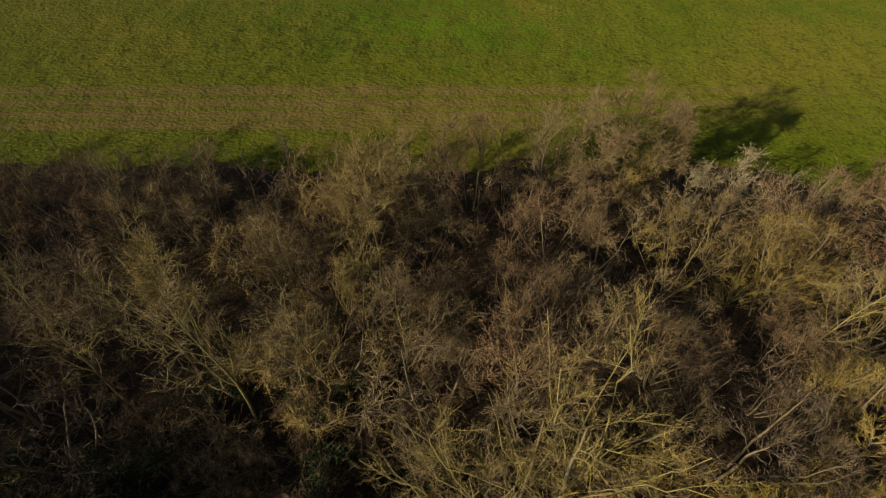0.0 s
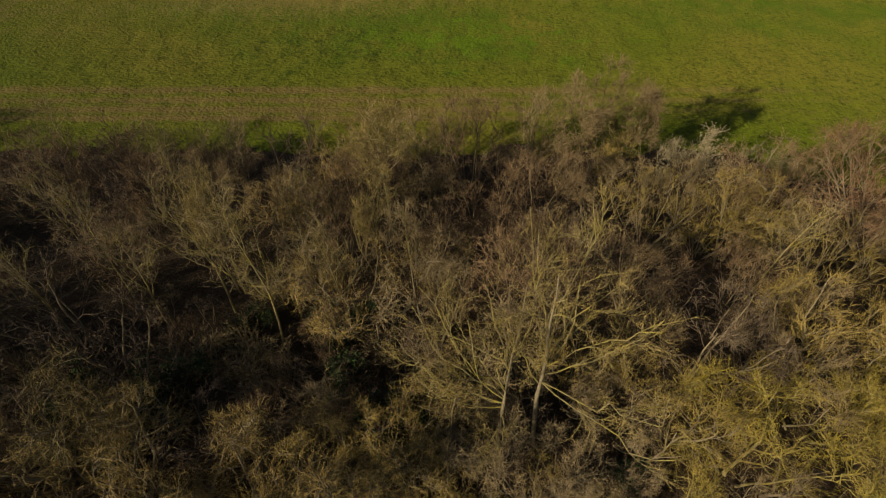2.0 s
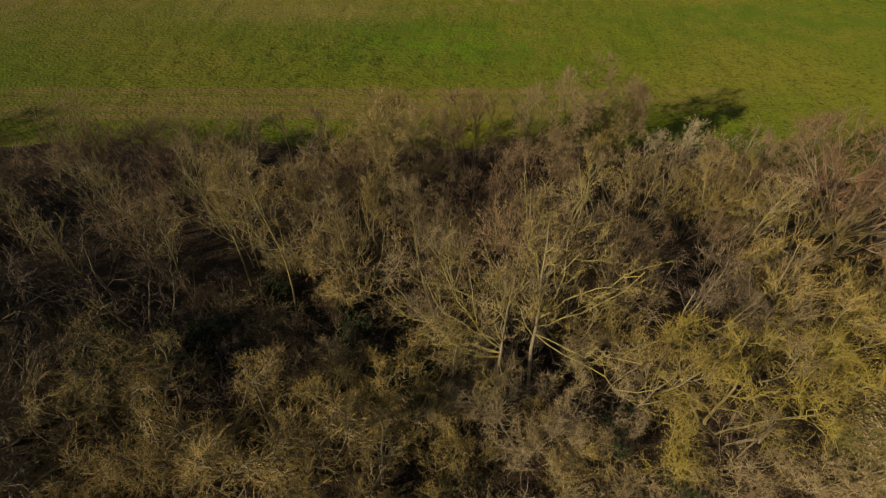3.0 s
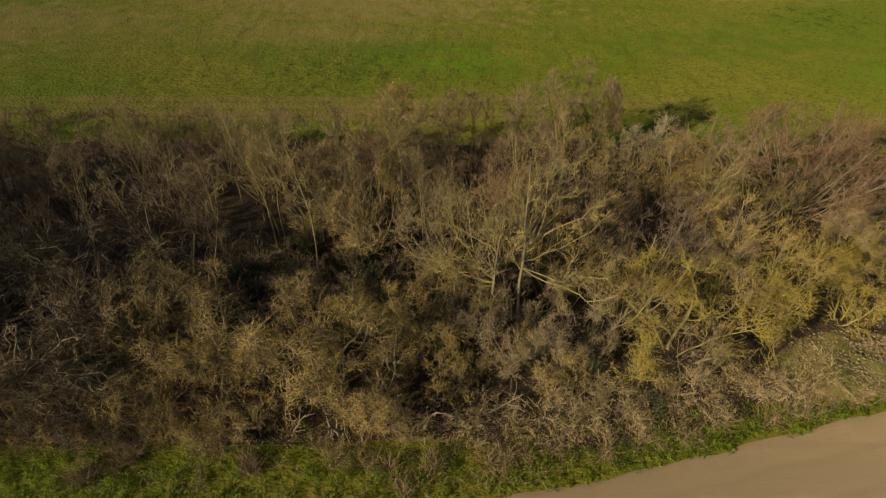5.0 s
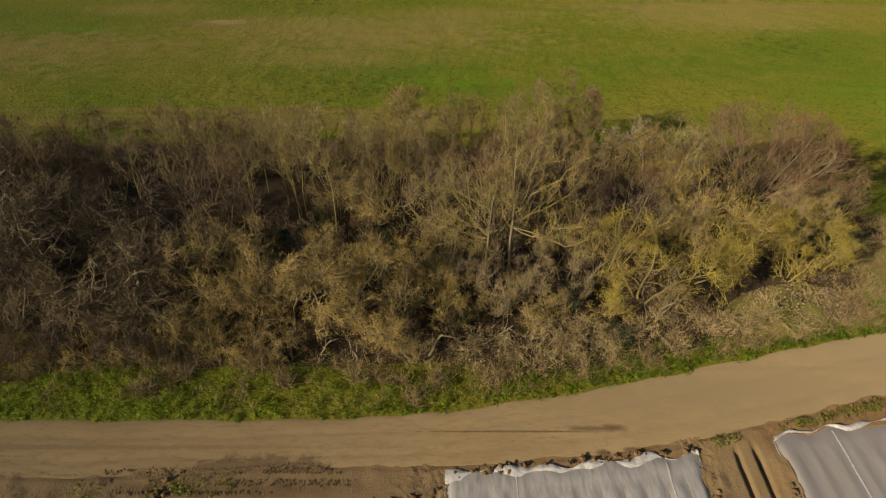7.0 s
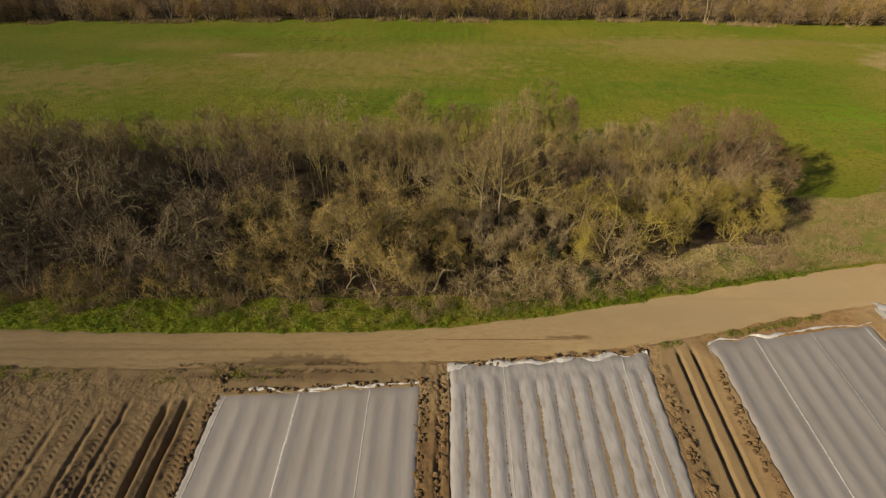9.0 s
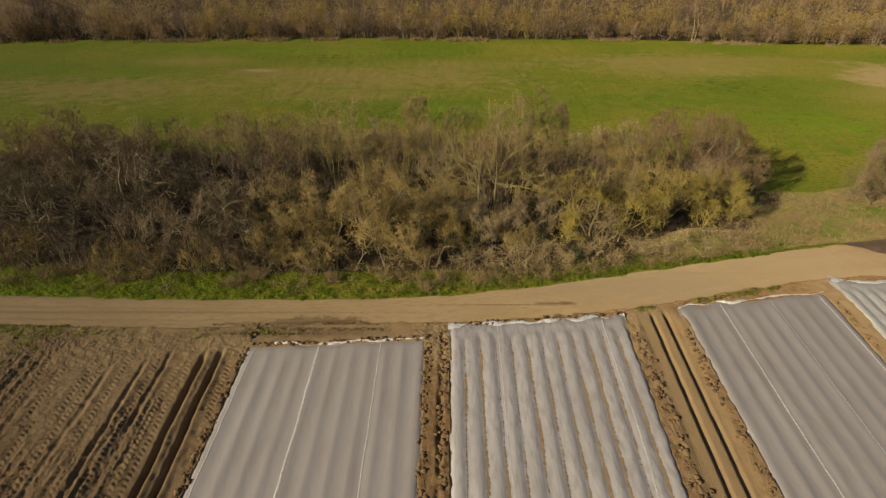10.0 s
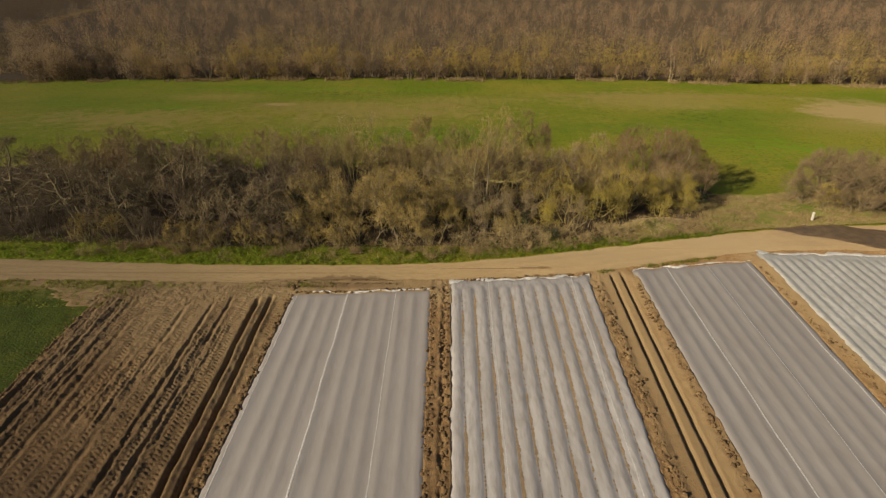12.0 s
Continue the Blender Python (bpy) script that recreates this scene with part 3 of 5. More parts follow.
cover("crop_cover", *COVERS[0], 11, 0.042, M_FLEECE, "grey-white fleece stretched smooth over planted ridges", ((0.05, 0.5), (0.395, 1.0), (0.735, 0.5)), False)
cover("crop_cover", *COVERS[1], 12, 0.085, M_FILM, "wrinkled white crop film with soil in its furrows", ((0.27, 0.4), (0.86, 0.7)), True, True)
cover("crop_cover", *COVERS[2], 11, 0.04, M_FLEECE, "grey-white fleece over ridges with crumpled white hem", ((0.27, 0.8), (0.60, 0.4), (0.945, 0.8)), False)
cover("crop_cover", *COVERS[3], 16, 0.085, M_BRIGHT, "bright white crop film gathered over narrow ridges", (), True)

def blobs(n, place, size, squash, seed, mat, name, rough_k=0.35):
    """Many small uneven lumps joined in one mesh."""
    g = np.random.default_rng(seed)
    base = np.array([(1, 0, 0), (-1, 0, 0), (0, 1, 0), (0, -1, 0), (0, 0, 1), (0, 0, -1)], float)
    fc = np.array([(0, 2, 4), (2, 1, 4), (1, 3, 4), (3, 0, 4), (2, 0, 5), (1, 2, 5), (3, 1, 5), (0, 3, 5)])
    P = place(g, n)
    s = size[0] + (size[1] - size[0]) * g.random(n) ** 2
    V = base[None] * (1 + rough_k * (g.random((n, 6, 1)) - 0.5)) * s[:, None, None]
    V = V + 0.3 * s[:, None, None] * (g.random((n, 6, 3)) - 0.5)
    V[:, :, 2] *= squash
    a = g.random(n) * 6.28
    c, d = np.cos(a)[:, None], np.sin(a)[:, None]
    V = np.stack([V[:, :, 0] * c - V[:, :, 1] * d, V[:, :, 0] * d + V[:, :, 1] * c, V[:, :, 2]], 2) + P[:, None, :]
    F = (fc[None] + (np.arange(n) * 6)[:, None, None]).reshape(-1, 3)
    return mesh_of(name, V.reshape(-1, 3), F, mat)


def clod_places(g, n):
    k = g.choice(9, n, p=[0.17, 0.16, 0.13, 0.2, 0.12, 0.09, 0.05, 0.06, 0.02])
    v = g.random(n)
    y = -13 - 33 * v
    xs = np.choose(k, [-15.95 - 0.013 * (-y - 14.6), -2.2 + 0.009 * (y + 14), -0.8 + 0.018 * (y + 12), 14.3 + 0.046 * (y + 11) + 0.5 * g.random(n) ** 2, 18.5 + 0.032 * (y + 10), 33.0 + 0.04 * (y + 7), -34.2 + 0 * y, -15.6 + 13.3 * v, 14 * v])
    y = np.choose(k, [y, y, y, y, y, y + 4, y, -14.5 + 0.9 * v + 0 * y, -12.1 + 1.5 * v])
    y = np.where((k < 7) & (g.random(n) < 0.5), 1.15 * np.round(y / 1.15) + g.normal(0, 0.22, n), y)
    x = xs + g.normal(0, 0.17, n)
    return np.stack([x, y + g.normal(0, 0.12, n), 0.20 + 0.08 * g.random(n)], 1)
tagged(new("soil_clods", blobs(2500, clod_places, (0.06, 0.25), 0.6, 5, M_CLOD, "soil_clods")), "brown soil clods weighing down the sheet edges", "clods", kind="stuff")
def field_clods(g, n):
    x = -34 + 17 * g.random(n)
    y = -14 - 26 * g.random(n)
    keep = vnoise(x * 0.5, y * 0.25)
    x = np.where(keep > 0.5, x, -31 + g.normal(0, 2.2, n))
    x = np.where((x > -20.2) & (x < -16.4), x - 4.5, x)
    return np.stack([x, y, 0.12 + 0.10 * g.random(n)], 1)
tagged(new("field_clods", blobs(5200, field_clods, (0.025, 0.10), 0.6, 6, M_CRUMB, "field_clods")), "loose lumps of dark brown soil", "clods", kind="stuff")

# ---- bare trees and bushes ----
def unit(v):
    return v / np.maximum(np.linalg.norm(v, axis=-1, keepdims=True), 1e-9)


def tube_arrays(items, sides):
    """Tapered limbs, each a row of points with radii: vertices and faces."""
    vs, fs, off = [], [], 0
    ang = np.arange(sides) * 2 * math.pi / sides
    for pts, rad in items:
        n = len(pts)
        t = unit(np.gradient(pts, axis=0))
        ref = np.where(np.abs(t[:, 2:3]) > 0.9, np.array([[1.0, 0, 0]]), np.array([[0, 0, 1.0]]))
        a = unit(np.cross(t, ref))
        b = np.cross(t, a)
        ring = pts[:, None] + rad[:, None, None] * (np.cos(ang)[None, :, None] * a[:, None] + np.sin(ang)[None, :, None] * b[:, None])
        vs.append(ring.reshape(-1, 3))
        i = np.arange(n * sides).reshape(n, sides) + off
        j = np.roll(i, -1, axis=1)
        fs.append(np.stack([i[:-1].ravel(), j[:-1].ravel(), j[1:].ravel(), i[1:].ravel()], 1))
        off += n * sides
    return np.concatenate(vs), np.concatenate(fs)


def tubes(name, items, sides, mat):
    return mesh_of(name, *tube_arrays(items, sides), mat, True)


def grow(g, p, d, length, r, n, wander, up, r_end=0.35):
    """One limb that wanders and turns towards the light."""
    pts, d = [p], d / np.linalg.norm(d)
    for _ in range(n - 1):
        d = d + wander * g.normal(0, 1, 3) + np.array([0, 0, up])
        d = d / np.linalg.norm(d)
        pts.append(pts[-1] + d * length / (n - 1))
    return np.array(pts), r * np.linspace(1, r_end, n)


def aside(g, d, angle, az=None):
    """A direction at an angle from d."""
    d = d / np.linalg.norm(d)
    q = np.cross(d, g.normal(0, 1, 3))
    q = q / np.linalg.norm(q)
    return d * math.cos(angle) + q * math.sin(angle)


def slivers(P, D, L, W, g, solid, out=None):
    """Fine twigs: three-sided spikes, or the finest as single blades that spread round the crown's outside."""
    n = len(P)
    a = unit(np.cross(D, g.normal(0, 1, (n, 3)) if out is None else out + g.normal(0, 0.45, (n, 3))))
    tip = P + D * L[:, None]
    if solid:
        b = np.cross(D, a)
        V = np.stack([P + a * W[:, None], P + (-0.5 * a + 0.87 * b) * W[:, None], P + (-0.5 * a - 0.87 * b) * W[:, None], tip], 1)
        F = (np.array([(0, 1, 3), (1, 2, 3), (2, 0, 3)])[None] + (np.arange(n) * 4)[:, None, None]).reshape(-1, 3)
    else:
        V = np.stack([P - a * W[:, None], P + a * W[:, None], tip], 1)
        F = np.arange(n * 3).reshape(n, 3)
    return V.reshape(-1, 3), F


def plant(name, seed, label, category, bark, twig, h=5.0, stems=1, lean=0.1, clear=0.25, limbs=9, limb_angle=0.9, limb_len=0.5, wander=0.13, up=0.05,
          branches=9, branch_len=0.9, twigs=9, twig_len=0.65, fine=4, fine_len=0.38, r=0.10, fuzz=0.40, tw=0.0115, fw=0.0086, droop=0.0, tilt=(0, 0), leaves=0, group="", split=False, aims=(), solid=False, dome=0.0, ball=None, crown_bark="", limb_bark="", crook=1.0, thick=0.02):
    """A leafless tree or bush: trunk, limbs and a crown of twigs."""
    g = np.random.default_rng(seed)
    trunk, limb, sub, twiglimb = [], [], [], []
    for s in range(stems):
        az = 2.4 * s + g.random()
        ln = lean * (0.4 + 0.8 * g.random()) if stems > 1 else lean * g.random()
        if stems > 8:
            ln = lean * 1.15 * math.sqrt((s + 0.5) / stems)
        d = np.array([math.cos(az) * math.sin(ln) + tilt[0], math.sin(az) * math.sin(ln) + tilt[1], math.cos(ln)])
        base = np.array([0.25 * math.cos(az), 0.25 * math.sin(az), -0.3]) * (stems > 1) + np.array([0, 0, -0.3 * (stems == 1)])
        hh = h * (0.75 + 0.3 * g.random()) if stems > 1 else h
        rr = r * (0.6 + 0.5 * g.random()) if stems > 1 else r
        pts, rad = grow(g, base, d, hh, rr, 10, wander * 0.55, 0.03, 0.22)
        trunk.append((pts, rad))
        sub.append((pts[-4:], rad[-4:]))
        for f, end in aims:
            x = f * 9
            i = min(int(x), 8)
            p = pts[i] + (pts[i + 1] - pts[i]) * (x - i)
            e = np.array(end, float) - p
            ll = np.linalg.norm(e)
            u = np.linspace(0, 1, 8)[:, None]
            q = p + e * u + np.array([0, 0, -0.15 * ll]) * (u * (1 - u) * 4) * 0.7 + np.cumsum(g.normal(0, 0.2 * ll / 4, (8, 3)), 0) * np.minimum(1, 1.6 * u)
            qr = min(max(rr * (1 - 0.75 * f) * 0.46, 0.037), 0.046) * np.linspace(1, 0.5, 8)
            limb.append((q, qr))
            for c in range(5):
                ic = 2 + c
                w, wr = grow(g, q[ic], aside(g, q[min(ic, 6) + 1] - q[min(ic, 6)], 0.5 + 0.5 * g.random()), ll * 0.34 * (1.1 - 0.09 * c), qr[ic] * 0.62, 6, wander * 1.4, up, 0.3)
                twiglimb.append((w, wr))
                for b in range(4):
                    ib = min(1 + b, 4)
                    sub.append(grow(g, w[ib], aside(g, w[ib + 1] - w[ib], 0.35 + 0.5 * g.random()), branch_len * (0.5 + 0.8 * g.random()), max(wr[ib] * 0.6, 0.016), 4, wander * 1.2, up, 0.4))
        for k in range(limbs):
            f = clear + (0.97 - clear) * (k + g.random()) / limbs
            x = f * 9
            i = min(int(x), 8)
            p = pts[i] + (pts[i + 1] - pts[i]) * (x - i)
            dd = aside(g, pts[i + 1] - pts[i], limb_angle * (0.75 + 0.5 * g.random()))
            ll = h * limb_len * (1.15 - 0.75 * (f - clear) / (1 - clear)) * (0.6 + 0.6 * g.random())
            q, qr = grow(g, p, dd, ll, max(rr * (1 - 0.8 * f) * 0.7, 0.02), 7, wander, up, 0.25)
            limb.append((q, qr))
            for b in range(branches):
                fb = 0.2 + 0.8 * (b + g.random()) / branches
                xb = fb * 5.99
                ib = int(xb)
                pb = q[ib] + (q[ib + 1] - q[ib]) * (xb - ib)
                db = aside(g, q[ib + 1] - q[ib], 0.35 + 0.6 * g.random())
                sub.append(grow(g, pb, db, branch_len * (0.5 + 0.8 * g.random()), max(qr[ib] * 0.55, thick), 4, crook * max(0.2, wander * 1.3), up - droop, 0.4))
    if dome:
        # a rounded outline: shoots crowd up against a soft shell
        c, ax = np.array([0, 0, 0.46 * h]), np.array([dome * h, dome * h, 0.50 * h]) * g.uniform(0.92, 1.08, 3)
        def round_off(p):
            q = (p - c) / ax
            r = np.linalg.norm(q, axis=-1, keepdims=True)
            f = np.where(r < 0.75, r, 0.75 + 0.27 * np.tanh((r - 0.75) / 0.27))
            return c + q * np.where(p[..., 2:] > c[2] * 0.5, f / np.maximum(r, 1e-6), 1.0) * ax
        trunk, limb, sub = [[(round_off(p), w) for p, w in items] for items in (trunk, limb, sub)]
    if ball:
        # a round crown high on a clear trunk
        c, ax = np.array([trunk[0][0][-2][0], trunk[0][0][-2][1], ball[0] * h]), np.array([ball[1], ball[1], ball[2]]) * h
        def round_up(p):
            q = (p - c) / ax
            r = np.linalg.norm(q, axis=-1, keepdims=True)
            return c + q * np.where(r < 0.8, 1.0, (0.8 + 0.3 * np.tanh((r - 0.8) / 0.3)) / np.maximum(r, 1e-6)) * ax
        limb = [(p + (round_up(p) - p) * np.linspace(0, 1, len(p))[:, None] ** 0.7, w) for p, w in limb]
        sub = [(round_up(p), w) for p, w in sub]
    S = np.stack([s[0] for s in sub])
    n = len(S) * twigs
    k = np.repeat(np.arange(len(S)), twigs)
    f = (0.1 + 0.9 * g.random(n)) * 2.99
    i = f.astype(int)
    P = S[k, i] + (S[k, i + 1] - S[k, i]) * (f - i)[:, None]
    D = unit(unit(S[k, i + 1] - S[k, i]) + fuzz * g.normal(0, 1, (n, 3)) + np.array([0, 0, 0.15 - droop]))
    L = twig_len * (0.5 + g.random(n))
    heart = np.array([P[:, 0].mean(), P[:, 1].mean(), 0.42 * h])
    V1, F1 = slivers(P, D, L, np.full(n, tw * (0.8 if solid else 1.15)), g, solid, unit(P - heart))
    k2 = np.repeat(np.arange(n), fine)
    f2 = 0.15 + 0.85 * g.random(len(k2))
    P2 = P[k2] + D[k2] * (L[k2] * f2)[:, None]
    D2 = unit(D[k2] + 0.55 * g.normal(0, 1, (len(k2), 3)) + np.array([0, 0, 0.1 - droop]))
    V2, F2 = slivers(P2, D2, fine_len * (0.5 + g.random(len(k2))), np.full(len(k2), fw), g, False, unit(P2 - heart))
    thing = tagged(new(name), label, category, group)
    for one in trunk:
        part("trunk" if stems == 1 else "stem", tubes("trunk", [one], 6, BARK[bark]), thing)
    if split:
        for one in limb:
            part("limb", tubes("limb", [one], 5, BARK[limb_bark or bark]), thing)
        limb = []
    limb = limb + twiglimb
    Va, Fa = tube_arrays(sub, 3)
    Vb, Fb = tube_arrays(limb, 4 if h > 8.5 else 3) if limb else (np.zeros((0, 3)), np.zeros((0, 4), int))
    V = np.concatenate([Va, Vb, V1, V2])
    n4, o = len(Fa) + len(Fb), len(Va) + len(Vb)
    me = mesh_of("crown", V, [np.concatenate([Fa, Fb + len(Va)]), np.concatenate([F1 + o, F2 + o + len(V1)])], BARK[crown_bark or bark])
    me.materials.append(TWIG[twig])
    me.polygons.foreach_set("material_index", np.r_[np.zeros(n4, dtype=np.int32), np.ones(len(F1) + len(F2), dtype=np.int32)])
    tagged(part("crown", me, thing), kind="stuff")
    if leaves:
        m = leaves
        kk = g.integers(0, n, m)
        c = P[kk] + g.normal(0, 0.22, (m, 3))
        a, b = unit(g.normal(0, 1, (m, 3))), unit(g.normal(0, 1, (m, 3)))
        s = 0.07 + 0.06 * g.random((m, 1))
        Q = np.stack([c - a * s, c + b * s * 0.6, c + a * s, c - b * s * 0.6], 1)
        part("ivy", mesh_of("ivy", Q.reshape(-1, 3), np.arange(m * 4).reshape(m, 4), M_IVY), thing, "dark green ivy leaves")
    return thing


def put(thing, x, y, turn=0.0, s=1.0, sz=None, first=False):
    m = Matrix.LocRotScale((x, y, float(land(x, y)) + 0.02), Euler((0, 0, turn)), (s, s, s * (sz or 1.0)))
    if first:
        thing.matrix_basis = m
        return thing
    made = copy_thing(thing, m)
    made.matrix_basis = m
    return made


BUSHES = "bushes of the thicket"
def bushes(name, seeds, label, bark, twig, **k):
    k = {**dict(h=8.2, stems=4, lean=0.44, clear=0.3, limbs=6, limb_angle=0.75, limb_len=0.36, branches=5, branch_len=1.3, twigs=8, twig_len=0.6, fine=3, fine_len=0.42, r=0.085, fuzz=0.55, tw=0.010, fw=0.010, category="bush", group=BUSHES, dome=0.42), **k}
    return [plant(name, i, label, bark=bark, twig=twig, **k) for i in seeds]

KINDS = {
    "brown": bushes("hazel_bush", range(11, 14), "leafless brown hazel bush in the thicket", "grey", "brown"),
    "red": bushes("dogwood_bush", range(31, 33), "leafless reddish-brown dogwood bush in the thicket", "grey", "red", stems=5, limbs=5, limb_angle=0.55, crown_bark="brown", twigs=8, fine=2, fw=0.0122),
    "grey": bushes("elder_bush", range(41, 43), "leafless grey elder bush with arching stems", "grey", "grey", thick=0.028, limbs=5, fine=2, fw=0.013, h=6.6, lean=0.55, wander=0.18),
    "dark": bushes("blackthorn_bush", range(51, 53), "dense dark leafless blackthorn bush", "grey", "dark", crown_bark="brown", limbs=5, twigs=6, fine=2, fw=0.0165, thick=0.025, r=0.1, h=7.4, limb_angle=0.9, wander=0.17),
    "tan": bushes("hawthorn_bush", range(61, 64), "dense leafless tan hawthorn bush", "grey", "tan", clear=0.1, h=7.2, stems=3, limbs=8, limb_angle=1.0, limb_len=0.42, wander=0.18, fine=3, fine_len=0.36, r=0.12, fuzz=0.75, crook=1.3, thick=0.036),
    "olive": bushes("spindle_bush", range(71, 73), "leafless olive-brown bush in the thicket", "grey", "olive", thick=0.028, clear=0.1, h=7.0, limb_angle=0.8),
    "yellow": bushes("lichen_hawthorn", range(81, 84), "leafless hawthorn thick with yellow lichen", "yellow", "yellow", clear=0.1, h=6.6, stems=3, limbs=8, limb_angle=0.95, limb_len=0.42, wander=0.2, fine=3, fine_len=0.36, r=0.12, fuzz=0.75, crook=1.3, thick=0.036),
    "fan": bushes("willow_bush", range(91, 93), "leafless fan-shaped willow with yellow-olive stems", "grey", "willow", thick=0.016, h=9.0, dome=0.5, stems=9, lean=0.6, limbs=4, limb_angle=0.35, wander=0.07, up=0.04, branches=5, twigs=6, twig_len=0.5, fine=3, fine_len=0.36, r=0.075, fuzz=0.4, crook=0.5),
    "dome": bushes("sallow_bush", range(101, 103), "large domed red-brown sallow bush", "grey", "maroon", h=9.0, dome=0.62, stems=18, lean=0.9, limbs=6, limb_angle=0.45, wander=0.06, up=0.02, branches=6, branch_len=1.6, twigs=6, twig_len=0.5, fine=4, fine_len=0.34, r=0.085, fuzz=0.5, crook=0.45, thick=0.018),
    "cream": bushes("catkin_bush", [111], "leafless bush covered with cream catkins", "grey", "cream", h=7.6, stems=5, limbs=5, limb_angle=0.6, fine=6, fine_len=0.13, fw=0.022),
    "bramble": bushes("bramble", [121, 122], "low tangle of pinkish-brown bramble canes", "grey", "pink", category="bramble", dome=0.0, h=2.0, stems=6, lean=1.1, clear=0.1, limbs=3, limb_len=0.6, wander=0.25, up=-0.05, branches=4, branch_len=0.6, twigs=6, fine=3, r=0.016, fuzz=0.55, twig_len=0.6, fine_len=0.3, tw=0.009, fw=0.008, group="brambles at the thicket edge"),
    "ivy": bushes("ivy_bush", [131], "dark green ivy-covered bush in the shade", "grey", "dark", h=3.4, dome=0.5, lean=0.6, clear=0.15, limbs=5, limb_angle=0.8, limb_len=0.4, branches=5, branch_len=0.6, twigs=6, fine=2, r=0.05, leaves=1900),
    "pole": bushes("ash_sapling", range(141, 144), "slender pale ash sapling without leaves", "pale", "grey", category="tree", dome=0.0, h=11.0, stems=1, lean=0.10, clear=0.36, limbs=13, limb_angle=0.75, limb_len=0.30, wander=0.10, up=0.08, branches=6, branch_len=1.5, twigs=4, fine=2, r=0.075, solid=True, ball=(0.68, 0.20, 0.33), group="saplings in the thicket"),
    "oak": bushes("oak_tree", range(151, 153), "gnarled leafless oak with pale crooked limbs", "oak", "oakbrown", category="tree", dome=0.60, h=10.0, stems=2, lean=0.75, up=0.04, clear=0.30, limbs=13, limb_angle=1.25, limb_len=0.55, wander=0.40, branches=8, branch_len=1.5, twigs=7, twig_len=0.42, fine=3, fine_len=0.28, tw=0.014, fw=0.014, r=0.26, fuzz=0.9, crook=1.3, thick=0.036, crown_bark="oak", group="oaks at the thicket edge"),
    "tanbig": bushes("large_hawthorn", [161, 162], "broad dense tan hawthorn with crooked trunk", "grey", "tan", clear=0.1, h=9.0, dome=0.5, stems=3, lean=0.5, limbs=10, limb_angle=1.0, limb_len=0.42, wander=0.24, branches=9, twigs=8, fine=3, fine_len=0.38, r=0.15, fuzz=0.7, crook=1.4, thick=0.038),
    "gold": bushes("golden_hawthorn", [191], "rounded leafless hawthorn with golden-tan twigs", "grey", "gold", clear=0.12, h=7.6, dome=0.46, stems=4, limbs=8, limb_angle=0.9, limb_len=0.4, wander=0.2, fine=3, fine_len=0.36, r=0.11, fuzz=0.7, crook=1.3, thick=0.034),
    "goldpole": bushes("golden_sapling", [195], "slender sapling with a plume of golden twigs", "pale", "gold", category="tree", dome=0.0, h=11.0, stems=2, lean=0.12, clear=0.3, limbs=12, limb_angle=0.5, limb_len=0.28, wander=0.10, up=0.1, branches=6, branch_len=1.3, twigs=7, fine=3, r=0.07, ball=(0.68, 0.16, 0.33), group="saplings in the thicket"),
    "brownbig": bushes("large_blackthorn", [181], "broad dense brown blackthorn bush", "grey", "oakbrown", crown_bark="brown", h=8.4, dome=0.5, stems=4, lean=0.5, clear=0.15, limbs=9, limb_angle=1.0, limb_len=0.42, wander=0.24, branches=8, r=0.13, fuzz=0.9, crook=1.2),
    "yelbig": bushes("large_lichen_hawthorn", [171, 172], "broad hawthorn covered in bright yellow lichen", "pale", "yellow", crown_bark="yellow", clear=0.22, h=8.8, dome=0.5, stems=3, lean=0.5, limbs=10, limb_angle=0.95, limb_len=0.40, wander=0.28, branches=8, twigs=6, fine=4, fine_len=0.36, r=0.115, fuzz=0.75, crook=1.4, thick=0.030),
}
USED = set()
rng = np.random.default_rng(17)
def stand(kind, x, y, turn=None, s=1.0, sz=None):
    v = KINDS[kind]
    k = int(rng.integers(0, len(v)))
    turn = rng.random() * 6.28 if turn is None else turn
    if x < -57 - 0.5 * max(y, 0):
        return None
    first = (kind, k) not in USED
    USED.add((kind, k))
    return put(v[k], x, y, turn, s, sz, first)

# single trees
# ash trunks get duller grey bark to stand in for their neighbours' shade
ash = dict(bark="grey", limb_bark="pale", twig="ashtwig", clear=0.42, limb_angle=0.7, wander=0.14, up=0.05, twigs=6, twig_len=0.5, fine=3, fine_len=0.34, fuzz=0.6, branch_len=1.1, branches=4, split=True, solid=True, crown_bark="pale", tw=0.010, fw=0.009)
put(plant("ash_tree", 201, "tall leafless ash with pale lichened forking limbs", "tree", h=12.6, stems=1, lean=0.03, limbs=4, limb_len=0.2, r=0.14, tilt=(0.08, 0.36), aims=[(0.48, (2.8, 4.6, 11.3)), (0.50, (3.1, 0.9, 10.6)), (0.42, (4.6, -0.9, 8.0)), (0.42, (3.4, -2.8, 7.4)), (0.55, (-0.7, 6.0, 11.4)), (0.66, (0.7, 4.4, 12.0)), (0.46, (4.5, 2.6, 9.2)), (0.40, (-1.8, 0.8, 8.2)), (0.52, (1.4, 2.2, 11.4)), (0.58, (2.0, 5.6, 11.6))], **ash), 4.6, 3.4, 0.0, first=True)
